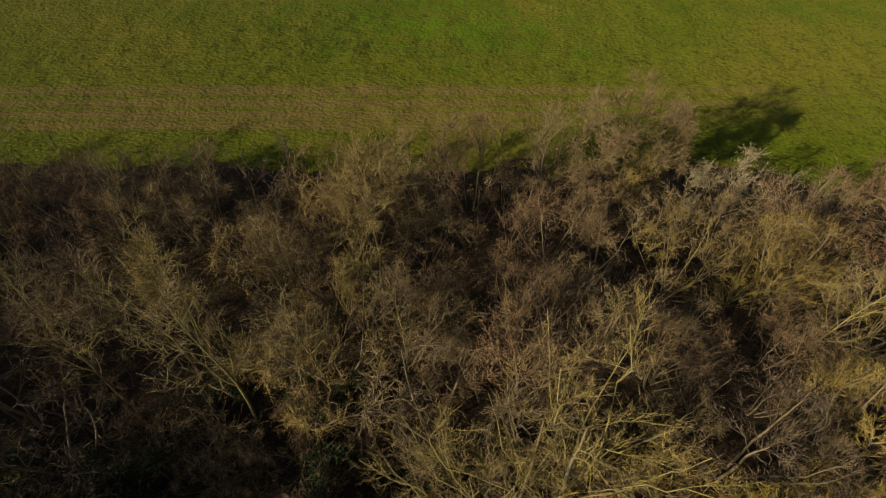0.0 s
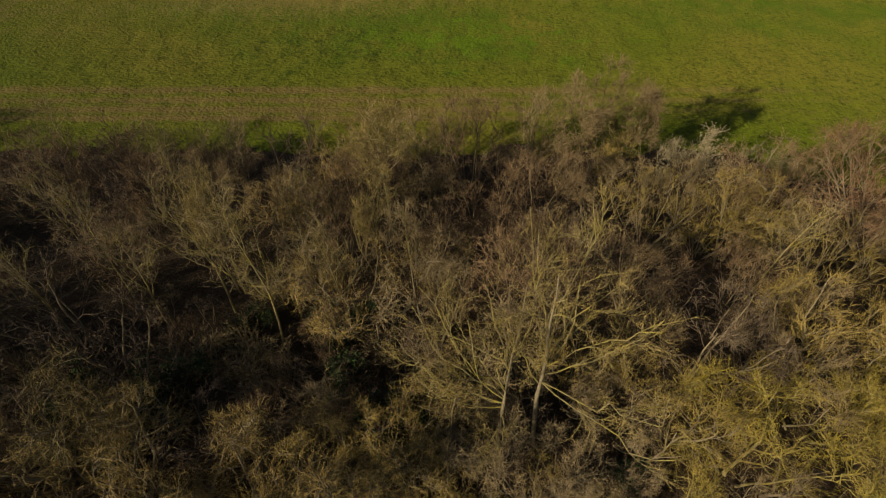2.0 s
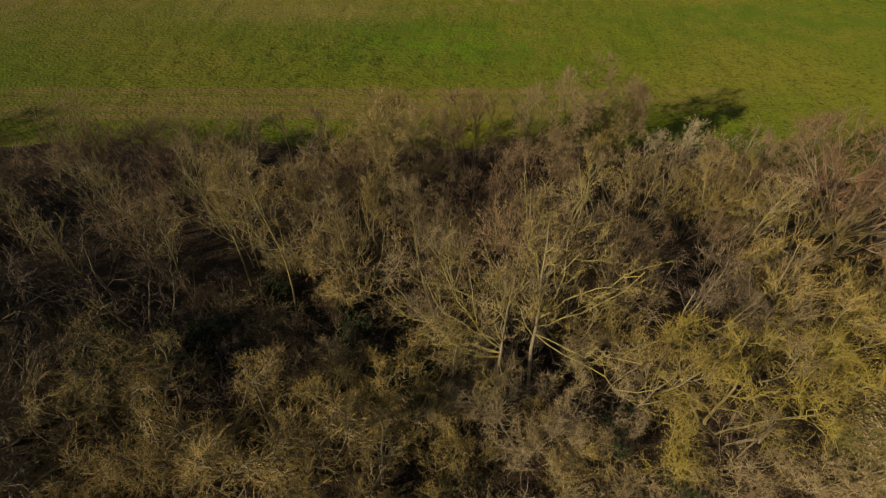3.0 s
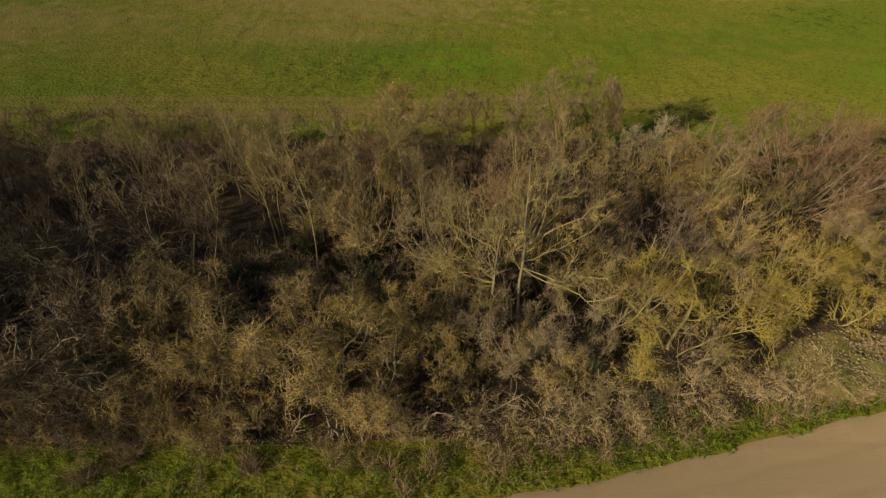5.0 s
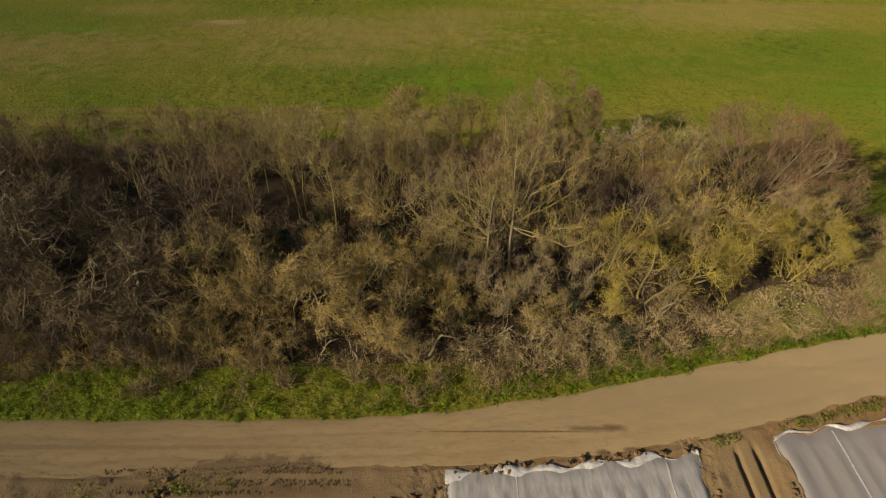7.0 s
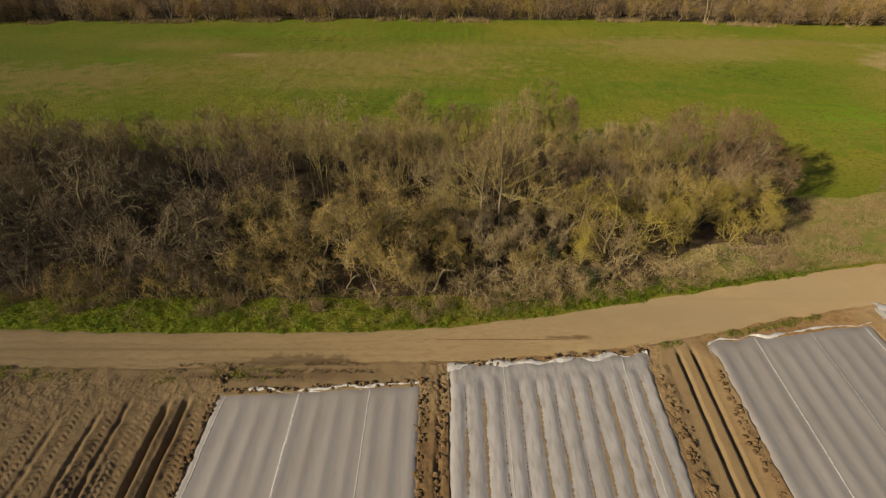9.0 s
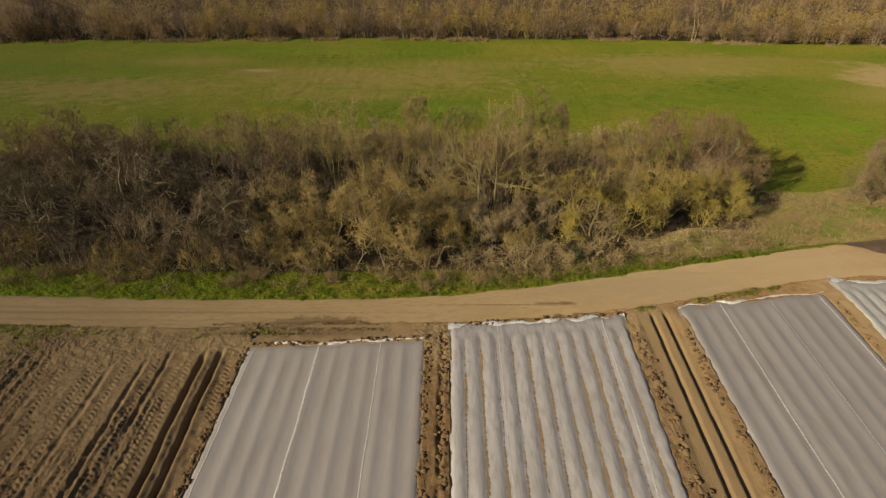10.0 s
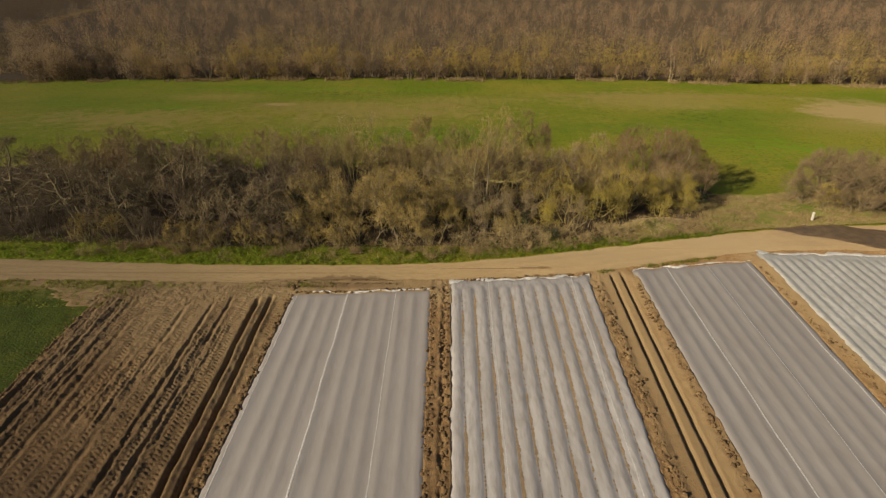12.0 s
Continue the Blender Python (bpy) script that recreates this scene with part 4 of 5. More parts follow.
put(plant("ash_tree", 202, "leafless ash with pale limbs spreading from a low fork", "tree", h=11.4, stems=1, lean=0.03, limbs=3, limb_len=0.2, r=0.125, tilt=(-0.12, 0.32), aims=[(0.50, (-2.9, 6.4, 9.4)), (0.47, (-4.1, 5.6, 8.0)), (0.44, (-5.4, 2.7, 5.2)), (0.52, (-0.9, 3.2, 10.8)), (0.42, (-3.8, 0.9, 7.2)), (0.60, (-1.7, 5.0, 11.0)), (0.44, (-4.6, 4.2, 6.4)), (0.38, (0.4, -1.8, 6.8)), (0.50, (-2.0, 2.6, 10.4)), (0.46, (-3.6, 3.6, 9.2))], **ash), 2.9, 2.2, 0.0, first=True)
put(plant("birch_tree", 203, "slender birch with pale trunk and golden crown", "tree", bark="birch", twig="gold", h=10.0, stems=1, lean=0.0, tilt=(-0.08, 0.02), clear=0.6, limbs=18, limb_angle=0.95, limb_len=0.36, wander=0.08, branches=8, branch_len=1.0, twigs=10, fine=5, twig_len=0.6, r=0.10, split=True, ball=(0.82, 0.34, 0.20), fw=0.011), -4.0, 19.6, 0.0, first=True)
put(plant("tall_alder", 204, "tall fine-twigged grey-brown tree behind the thicket", "tree", bark="brown", twig="brown", h=10.8, stems=6, lean=0.5, clear=0.25, limbs=6, limb_angle=0.75, limb_len=0.3, wander=0.12, branches=7, branch_len=1.2, twigs=12, twig_len=0.6, fine=5, fine_len=0.42, tw=0.0095, fw=0.011, fuzz=0.55, r=0.07, dome=0.36), 12.4, 28.0, 0.0, first=True)
for (x, y, s, tx) in [(-9.9, 9.9, 1.06, 0.2), (-13.5, 12.4, 1.02, 1.0), (-6.0, 11.5, 0.9, 2.0), (-20.5, 13.6, 0.85, 0.5), (-8.3, 17.3, 0.8, 3.3), (-24.5, 17.0, 0.8, 4.0), (-28.0, 13.5, 0.75, 5.2), (-32.5, 18.2, 0.75, 1.4), (-2.0, 13.0, 0.8, 0.8), (-20.4, 23.0, 0.75, 0.0), (-30, 27, 0.7, 2.2), (8.0, 12.0, 0.8, 2.6), (19.6, 13.5, 0.85, 4.0), (-36, 14, 0.85, 0.3), (-17.0, 11.0, 0.8, 1.1), (-22.6, 10.4, 0.75, 2.9), (-15.6, 16.6, 0.8, 4.4), (-26.0, 20.5, 0.8, 0.9), (-18.4, 19.4, 0.75, 5.5)]:
    stand("pole", x, y, tx, s)
for x, y, s in [(-7.6, -1.4, 1.0), (-11.6, -0.6, 0.9), (-4.4, -2.0, 0.74), (-15.0, 1.0, 0.86)]:
    stand("tanbig", x, y, None, s)
for x, y, s in [(-16.4, 3.8, 1.0), (-10.4, 13.6, 0.75)]:
    stand("gold", x, y, None, s)
for x, y, s in [(-13.6, 14.2, 0.98), (-4.6, 16.0, 0.8)]:
    stand("goldpole", x, y, None, s)
for x, y, s in [(-3.4, 0.6, 0.72), (-0.6, 1.0, 0.66), (-2.0, 2.8, 0.8), (-5.4, 3.2, 0.75), (-0.2, -1.6, 0.55)]:
    stand("olive", x, y, None, s)
for x, y, s in [(14.2, 1.6, 0.95), (18.6, 4.0, 0.85), (23.2, 6.0, 0.78), (28.0, 7.4, 0.72), (32.0, 8.6, 0.66), (11.6, 0.2, 0.55)]:
    stand("yelbig", x, y, None, s)
for x, y, s in [(22.0, 3.2, 0.6), (26.4, 4.2, 0.62), (30.2, 5.6, 0.6)]:
    stand("yellow", x, y, None, s)
for x, y, s in [(-24, 1.0, 0.95), (-30.8, 2.2, 1.03), (-37, -1.5, 1.0), (-45, 1.0, 1.05), (-27, 8.5, 0.9), (-35, 8, 1.0), (-54, 2, 1.1), (-43, 11, 1.05), (-20, -1.0, 0.75)]:
    stand("oak", x, y, None, s)
for x, y, s in [(30.8, 19.0, 1.2), (35.6, 18.4, 0.78)]:
    stand("dome", x, y, None, s)
for x, y, s in [(14.4, 18.8, 0.8), (18.2, 18.0, 0.72), (24.6, 14.4, 0.74), (22.0, 19.0, 0.7)]:
    stand("fan", x, y, None, s)
for x, y, s in [(20.4, 26.4, 0.8), (24.4, 24.2, 0.75), (18.0, 25.6, 0.7)]:
    stand("cream", x, y, None, s)
for kind, x, y, s in [("brownbig", 52.0, 9.6, 1.12), ("brownbig", 56.8, 7.8, 1.15), ("brownbig", 53.6, 6.6, 0.6), ("brownbig", 49.0, 10.0, 0.62), ("brownbig", 55.0, 15.5, 1.05), ("brownbig", 62, 12, 1.15), ("olive", 66, 12, 1.1), ("olive", 72, 16, 1.1), ("brownbig", 60, 20, 1.0), ("yelbig", 51.2, 7.4, 0.5), ("brown", 54.2, 6.2, 0.5), ("olive", 58.6, 6.4, 0.6), ("olive", 50.4, 8.0, 0.5), ("dark", 48.6, 13.5, 0.6)]:
    stand(kind, x, y, None, s)
for x, y, s in [(-2.6, 4.2, 1.0), (-0.4, 5.4, 1.0), (9.0, 1.0, 0.7), (11.5, -2.2, 0.5), (33.5, 9.5, 0.7), (-5.5, 6.6, 0.8), (-20, 6.5, 0.8), (-25, 4, 0.8)]:
    stand("ivy", x, y, None, s)
for x, y in [(3.0, -3.6), (5.2, -3.4), (7.4, -2.9), (9.0, -2.2), (6.2, -1.4), (1.2, -3.0), (12.8, -2.0), (14.2, -1.6), (18.2, -1.4), (10.8, -3.2), (-18.0, -4.6), (-13.0, -4.7), (20.6, -1.2), (23.0, -0.2), (0.6, -0.6), (8.2, 0.4)]:
    stand("bramble", x, y, None, 0.8 + 0.35 * rng.random())

for x, y, s in [(0.6, 1.8, 0.6), (6.8, 1.2, 0.58), (8.8, 3.8, 0.65), (3.2, 0.2, 0.5), (6.6, 5.6, 0.6), (1.0, 5.2, 0.62), (4.0, 6.4, 0.6), (3.6, 0.9, 0.72), (5.6, 1.6, 0.7), (1.6, 2.6, 0.75), (4.2, 4.2, 0.7)]:
    stand("grey", x, y, None, s)
for x, y, s in [(4.4, 0.9, 0.5), (2.0, -0.2, 0.42), (7.2, -0.2, 0.45), (9.2, 1.8, 0.5), (5.6, -1.0, 0.36), (8.0, 5.2, 0.55), (0.0, 3.4, 0.5)]:
    stand("olive" if y < 1 else "grey", x, y, None, s)

for i in range(23):
    x = -60 + 2.6 * i + rng.uniform(-0.8, 0.8)
    y = float(track_up(x)) + rng.uniform(3.6, 5.0)
    if x < -12 or -4 < x < -1.5:
        stand(["dark", "dark", "olive"][int(rng.integers(0, 3))] if x < -18 else ["tan", "olive"][i % 2], x, y, None, rng.uniform(0.45, 0.72))
for i in range(15):
    x = -31 + 2.0 * i + rng.uniform(-0.8, 0.8)
    if -10.5 < x < -5:
        continue
    stand(["olive", "tan", "olive", "dark"][i % 4] if x < -14 else ["tan", "olive"][i % 2], x, float(track_up(x)) + rng.uniform(3.3, 4.6), None, rng.uniform(0.35, 0.55))
for i in range(34):
    x, y = (rng.uniform(-16, 0), rng.uniform(4.5, 11.5)) if i < 25 else (rng.uniform(-25, -14), rng.uniform(3, 10))
    kind = ["ivy", "dark", "bramble", "red"][i % 4]
    stand(kind, x, y, None, rng.uniform(1.0, 1.5) if kind == "bramble" else (rng.uniform(0.7, 1.1) if kind == "ivy" else rng.uniform(0.36, 0.5)))

# the rest of the thicket, by ground
def kinds_at(x, y):
    if -28 < x < -11 and 5 < y < 19:
        return ["dark", "dark", "dark", "red"]
    if x < -20:
        return ["dark", "dark", "grey"] if y < 12 else ["dark", "dark", "red", "brown"]
    if x < -12:
        return ["olive", "tan"] if y < 2.5 else (["dark", "dark", "grey"] if y < 10 else ["brown", "dark", "brown", "tan"])
    if x < 0:
        return ["tan", "olive", "tan"] if y < 3.5 else (["brown", "grey", "tan"] if y < 15 else ["brown", "red", "tan", "tan"])
    if x < 10:
        return ["grey", "olive", "grey"] if y < 8 else ["red", "red", "brown", "dark", "red"]
    if x < 32:
        return ["dark", "olive", "grey", "brown"] if y < 9 else ["brown", "red", "grey", "fan", "brown", "olive"]
    return ["tan", "olive", "yellow"] if y < 12 else ["brown", "tan"]

def front(x):
    return float(track_up(x)) + 2.9
def back(x):
    return 28.5 - 8 * float(smooth(22, 43, x))
for i in range(21):
    for j in range(8):
        x = -62 + 5.0 * i + rng.uniform(-1.6, 1.6)
        y = -6 + 4.7 * j + rng.uniform(-1.5, 1.5)
        if y < front(x) + 0.8 or y > back(x) or x > 38.5:
            continue
        if rng.random() < (0.5 if -28 < x < -11 and 5 < y < 19 else 0.08):
            continue
        if 19.5 < x < 29.5 and y < 3.5 or (x > 31 and y < 6 + (x - 31) * 0.8):
            continue
        if -0.5 < x < 10 and y < 7:
            continue
        if -16 < x < -1 and 4.8 < y < 10.2:
            continue
        if 7.0 < x < 12 and 14.5 < y < 21 and rng.random() < 0.6:
            continue
        if -6.2 < x < -2.0 and 12 < y < 20 or -12 < x < -8 and 5 < y < 10.5:
            continue
        if math.hypot(x - 31.5, y - 19.6) < 7 or math.hypot(x - 20.4, y - 26.4) < 3 or math.hypot(x - 24.6, y - 24.4) < 3 or math.hypot(x - 24.6, y - 14.4) < 3.5 or math.hypot(x - 14.4, y - 18.8) < 3.5 or (x > 26 and 8 < y < 17):
            continue
        ks = kinds_at(x, y)
        low = 0.62 if y < front(x) + 2.5 else 1.0
        low *= 0.68 if x > 31 else 1.0
        stand(ks[int(rng.integers(0, len(ks)))], x, y, None, low * rng.uniform(0.62, 1.14))
for i in range(7):
    for j in range(4):
        x, y = -21 + 5.2 * i + rng.uniform(-1.8, 1.8), 12.5 + 4.6 * j + rng.uniform(-1.6, 1.6)
        near = -6.8 < x < -1.6 and y < 19.5 or x < -11 and y < 19
        ks = ["brown", "red", "grey", "brown", "dark"]
        stand(ks[int(rng.integers(0, 5))], x, y, None, rng.uniform(0.3, 0.4) if near else rng.uniform(0.6, 0.9))
for kind, x, y, s in [("tan", -7.6, 14.2, 0.7), ("tan", -0.8, 15, 0.8), ("tan", -8.6, 20.5, 0.8)]:
    stand(kind, x, y, None, s)
for i in range(12):
    x, y = -58 + 3.4 * i + rng.uniform(-1, 1), rng.uniform(5, 26)
    stand(["dark", "grey", "red"][i % 3], x, y, None, rng.uniform(0.6, 0.9))
for i in range(24):
    x = rng.uniform(-52, 30)
    y = rng.uniform(front(x) + 3, back(x) - 1.5)
    if -1.5 < x < 9 and y < 6 or -16 < x < -1 and y < 10.5 or math.hypot(x - 31.5, y - 19.6) < 5:
        continue
    ks = kinds_at(x, y)
    stand(ks[int(rng.integers(0, len(ks)))], x, y, None, rng.uniform(0.42, 0.6))
for kind, x, y, k in [("brown", 11, 9, 0.6), ("dark", 13.5, 11, 0.7), ("dark", 16.5, 10.5, 0.6), ("brown", 19.5, 12, 0.7), ("olive", 10.5, 6.5, 0.6), ("grey", 17.2, 7.4, 0.65), ("brown", 21.5, 10, 0.7), ("olive", 26.5, 11, 0.62), ("brown", 29.5, 11.5, 0.55), ("red", 36.4, 13.6, 0.6), ("brown", 33.2, 12.4, 0.6), ("brown", 27.0, 23.6, 0.8), ("red", 24.0, 21.0, 0.75), ("brown", 12.0, 14.5, 0.8), ("red", 29.4, 16.2, 0.75), ("olive", 32.0, 13.4, 0.6), ("red", 34.4, 15.6, 0.65), ("dark", 28.4, 18.2, 0.7), ("red", 32.6, 19.6, 0.8)]:
    stand(kind, x, y, None, k)
for kind, vs in KINDS.items():
    for k, ob in enumerate(vs):
        if (kind, k) not in USED:
            put(ob, -70 + 3 * k, 24, 0, 0.9, None, True)

rng = np.random.default_rng(19)

# dead and leaning stems at the front
def dead_stem(label, x, y, d, length, r, seed):
    g = np.random.default_rng(seed)
    pts, rad = grow(g, np.array([0, 0, -0.1]), np.array(d, float), length, r, 9, 0.16, 0.02, 0.3)
    arms = [grow(g, pts[i], aside(g, pts[i + 1] - pts[i], 0.8), length * 0.35, r * 0.45, 5, 0.2, 0.02, 0.3) for i in (3, 5, 6, 7)]
    thing = tagged(new("dead_stem"), label, "dead wood")
    part("stem", tubes("stem", [(pts, rad)], 6, BARK["dead"]), thing)
    for a in arms:
        part("side_branch", tubes("side_branch", [a], 5, BARK["dead"]), thing)
    thing.matrix_basis = pose(x, y, float(land(x, y)) + 0.05)
for i, (x, y, d, ln, r) in enumerate([(-1.6, -3.6, (0.35, 0.2, 0.8), 3.2, 0.10), (15.4, 0.9, (0.4, 0.2, 0.8), 2.8, 0.09), (16.6, 0.8, (0.2, 0.3, 0.9), 2.4, 0.08), (-6.3, -4.0, (0.1, 0.1, 1), 2.4, 0.15), (-11.8, -4.4, (-0.35, 0.1, 1), 2.6, 0.09), (1.4, -2.8, (0.9, 0.2, 0.5), 3.4, 0.07), (8.2, 2.6, (0.8, -0.3, 0.6), 4.5, 0.08), (-8.9, -4.2, (0.15, 0.1, 1), 2.2, 0.08), (-25.9, -7.2, (0.12, 0.75, 0.5), 3.6, 0.05)]):
    dead_stem("bleached dead stem leaning at the thicket edge", x, y, d, ln, r, 300 + i)

# rubble heap under the lichened hawthorns
X, Y = np.meshgrid(np.linspace(-1, 1, 40), np.linspace(-1, 1, 24), indexing="ij")
H = np.clip(1 - (X ** 2 + Y ** 2), 0, 1) ** 0.7
wx, wy = 24.8 + 5.4 * X, 0.8 + 2.6 * Y + 0.22 * 5.4 * X
heap = tagged(new("rubble_heap"), "heap of pale stones and rubble beside the track", "rubble heap")
part("mound", mesh_of("mound", np.stack([wx.ravel(), wy.ravel(), (land(wx, wy) + 0.02 + H * (0.5 + 0.8 * vnoise(wx * 0.6, wy * 0.6))).ravel()], 1), grid_faces(40, 24), M_ROUGH, True), heap, "earth mound with dry grass")
def heap_places(g, n):
    a, b = g.uniform(-0.5, 1, n), g.uniform(-1, 1, n)
    b = np.where(a * a + b * b < 0.95, b, b * 0.3)
    a = np.where(a * a + b * b < 0.95, a, a * 0.6)
    return np.stack([24.8 + 5.4 * a, 0.8 + 2.6 * b + 1.19 * a, np.clip(1 - a * a - b * b, 0, 1) ** 0.7 * 0.85 + 0.1], 1)
tagged(part("rubble", blobs(1700, heap_places, (0.025, 0.10), 0.55, 15, M_STONE, "rubble"), heap, "broken pale stones"), kind="stuff")

g = np.random.default_rng(16)
STONES = [blobs(1, lambda g, n: np.zeros((n, 3)), (0.085, 0.095), 0.6, 80 + i, M_STONE, "stone", 0.5) for i in range(4)]
for i, (x, y, z) in enumerate(heap_places(g, 45)):
    stone = part("stone", STONES[i % 4], heap)
    k = 0.55 + 0.7 * g.random()
    stone.matrix_basis = Matrix.LocRotScale((x, y, float(land(x, y)) + z + 0.04), Euler((g.uniform(-0.3, 0.3), g.uniform(-0.3, 0.3), g.uniform(0, 6.28))), (k * g.uniform(0.9, 1.6), k, k))

# white marker post
post = tagged(new("marker_post"), "short white marker post at the bend of the track", "post")
bm = bmesh.new()
bmesh.ops.create_cone(bm, cap_ends=True, segments=12, radius1=0.17, radius2=0.15, depth=1.3, matrix=Matrix.Translation((0, 0, 0.62)))
me = bpy.data.meshes.new("shaft")
bm.to_mesh(me)
bm.free()
me.materials.append(M_PAINT)
part("shaft", me, post)
bm = bmesh.new()
bmesh.ops.create_cone(bm, cap_ends=True, segments=12, radius1=0.19, radius2=0.10, depth=0.12, matrix=Matrix.Translation((0, 0, 1.32)))
me = bpy.data.meshes.new("cap")
bm.to_mesh(me)
bm.free()
me.materials.append(M_PAINT)
part("cap", me, post)
post.matrix_basis = pose(45.5, 2.9, float(land(45.5, 2.9)), 1, -4, 0)

# ---- grasses ----
def blades(name, places, per, length, width, spread, mat, seed, up=0.6):
    g = np.random.default_rng(seed)
    n = len(places) * per
    P = np.repeat(places, per, axis=0) + np.concatenate([g.normal(0, spread, (n, 2)), np.zeros((n, 1))], 1)
    if np.ndim(length):
        length = np.repeat(length, per)
    D = unit(g.normal(0, 0.55, (n, 3)) + np.array([0, 0, up]))
    D[:, 2] = np.abs(D[:, 2])
    V, F = slivers(P, D, length * (0.5 + g.random(n)), width * (0.6 + 0.8 * g.random(n)), g, False)
    return mesh_of(name, V, F, mat)

def leaf_mounds(name, x, y, tall, per, size, spread, mat, seed, base=0.06):
    """Low herbs: small pointed leaves heaped in rounded mounds, each leaf facing outward."""
    g = np.random.default_rng(seed)
    n = len(x) * per
    wide = np.repeat(spread * (0.6 + 0.9 * g.random(len(x))), per)[:, None]
    d = unit(g.normal(0, 1, (n, 3)) * np.array([1, 1, 0.8]) + np.array([0, 0, 0.35]))
    d[:, 2] = np.abs(d[:, 2])
    q = d * (0.55 + 0.5 * g.random((n, 1))) * np.concatenate([wide, wide, np.repeat(tall, per)[:, None]], 1)
    px, py = np.repeat(x, per) + q[:, 0], np.repeat(y, per) + q[:, 1]
    c = np.stack([px, py, land(px, py) + base + q[:, 2]], 1)
    m = unit(d + g.normal(0, 0.35, (n, 3)) + np.array([0, 0, 0.3]))
    a = unit(np.cross(m, g.normal(0, 1, (n, 3))))
    b = np.cross(m, a)
    w = (size * (0.6 + 0.9 * g.random(n)))[:, None]
    Q = np.stack([c - a * w, c + b * w * 0.45 - a * w * 0.1, c + a * w - m * w * 0.3, c - b * w * 0.45 - a * w * 0.1], 1)
    return mesh_of(name, Q.reshape(-1, 3), np.arange(n * 4).reshape(n, 4), mat)

n = 2300
x = rng.uniform(-72, 34, n)
wide = np.interp(x, [-72, -8, 2, 12, 20, 34], [5.4, 5.2, 4.4, 3.0, 1.6, 1.0])
y = track_up(x) + 0.05 + wide * rng.random(n) ** 1.1 + 0.5 * (vnoise(x * 0.6, x * 0) - 0.5)
keep = 0.6 * vnoise(x * 0.7, y * 0.7) + 0.4 * vnoise(x * 2.3 + 4, y * 2.3) > 0.3 + 0.16 * smooth(1.4, 4.6, y - track_up(x))
x, y = x[keep], y[keep]
tall = (0.15 + 0.55 * rng.random(len(x)) ** 1.5) * (0.5 + 0.9 * vnoise(x * 0.5 + 5, y * 0.5)) * smooth(-0.3, 0.9, y - track_up(x))
tagged(new("verge_herbs", leaf_mounds("verge_herbs", x, y, tall + 0.05, 44, 0.052, 0.34, M_VERGE, 21)), "low green nettles and herbs along the track", "herbs", kind="stuff")
n = 1900
x = np.where(rng.random(n) < 0.25, rng.uniform(18, 31, n), rng.uniform(-72, 36, n))
y = track_up(x) + rng.uniform(0.6, 4.0, n)
keep = (x > -3) | (rng.random(n) < 0.3)
x, y = x[keep], y[keep]
tagged(new("dry_stalks", blades("dry_stalks", np.stack([x, y, land(x, y) + 0.1], 1), 14, 0.7, 0.011, 0.2, M_STRAW, 22, 0.9)), "dry straw-coloured stalks at the thicket edge", "dry grass", kind="stuff")
# straw clumps bowed down over the verge
g = np.random.default_rng(27)
cx = np.concatenate([rng.uniform(-44, 20, 34), np.array([-19.5, -18.6, -17.9, -8.8, -6.6, -2.4, -1.2])])
cy = track_up(cx) + rng.uniform(1.2, 4.2, len(cx))
cx, cy = np.repeat(cx, 4) + g.normal(0, 0.35, 4 * len(cx)), np.repeat(cy, 4) + g.normal(0, 0.25, 4 * len(cy))
tagged(new("straw_clumps", blades("straw_clumps", np.stack([cx, cy, land(cx, cy) + 0.15], 1), 42, 1.0, 0.014, 0.14, M_STRAW, 28, 0.45)), "bowed clumps of dry straw-coloured grass in the verge", "dry grass", kind="stuff")
n = 5200
x = rng.uniform(28, 75, n)
y = track_up(x) + rng.uniform(0.3, 13, n)
keep = vnoise(x * 0.4, y * 0.4) > 0.3
x, y = x[keep], y[keep]
tagged(new("rough_tufts", blades("rough_tufts", np.stack([x, y, land(x, y) + 0.1], 1), 12, 0.45, 0.013, 0.22, M_STRAW, 23, 0.8)), "tufts of dry grass beside the track", "dry grass", kind="stuff")
n = 2600
x = np.where(rng.random(n) < 0.55, rng.uniform(-46, -31, n), rng.uniform(-60, 36, n))
y = track_lo(x) - np.where(x < -30, rng.uniform(0.1, 5.0, n), np.where(x < -12, rng.uniform(0.3, 1.5, n), rng.uniform(0.1, 0.7, n)))
keep = (vnoise(x * 0.5, y * 0.4 + 2) > np.where(x < -30, 0.30, 0.5)) & ((x < -12) | ((x > 15) & (x < 29)) | ((x > -7) & (x < -3)))
x, y = x[keep], y[keep]
tagged(new("track_edge_grass", leaf_mounds("track_edge_grass", x, y, 0.06 + 0.2 * vnoise(x * 1.5, y * 1.5), 12, 0.055, 0.24, M_WEED, 24, 0.13)), "patchy green weeds along the lower track edge", "weeds", kind="stuff")

# crumbs pressed up by tyre treads
x = np.concatenate([np.arange(-52, 30, 0.17), np.arange(-40, 34, 0.17), np.repeat(np.arange(-18, -7, 0.17), 3), np.arange(-30, 0, 0.17)])
lane = np.concatenate([np.full(483, 0.47), np.full(436, 0.62), np.tile([0.86, 0.93, 0.99], 65), np.full(177, 0.9)])
x = np.repeat(x, 2)
lane = np.repeat(lane, 2)
side = np.tile([-1.0, 1.0], len(x) // 2)
y = track_up(x) + lane * (track_lo(x) - track_up(x)) + 0.13 * side + 0.06 * (vnoise(x * 0.4, x * 0 + 60) - 0.5)
keep = vnoise(x * 0.22, lane * 40) + 0.35 * vnoise(x * 2.1, lane * 9 + side) > np.where(lane > 0.8, 0.5, 0.74)
x, y, side = x[keep], y[keep], side[keep]
g = np.random.default_rng(31)
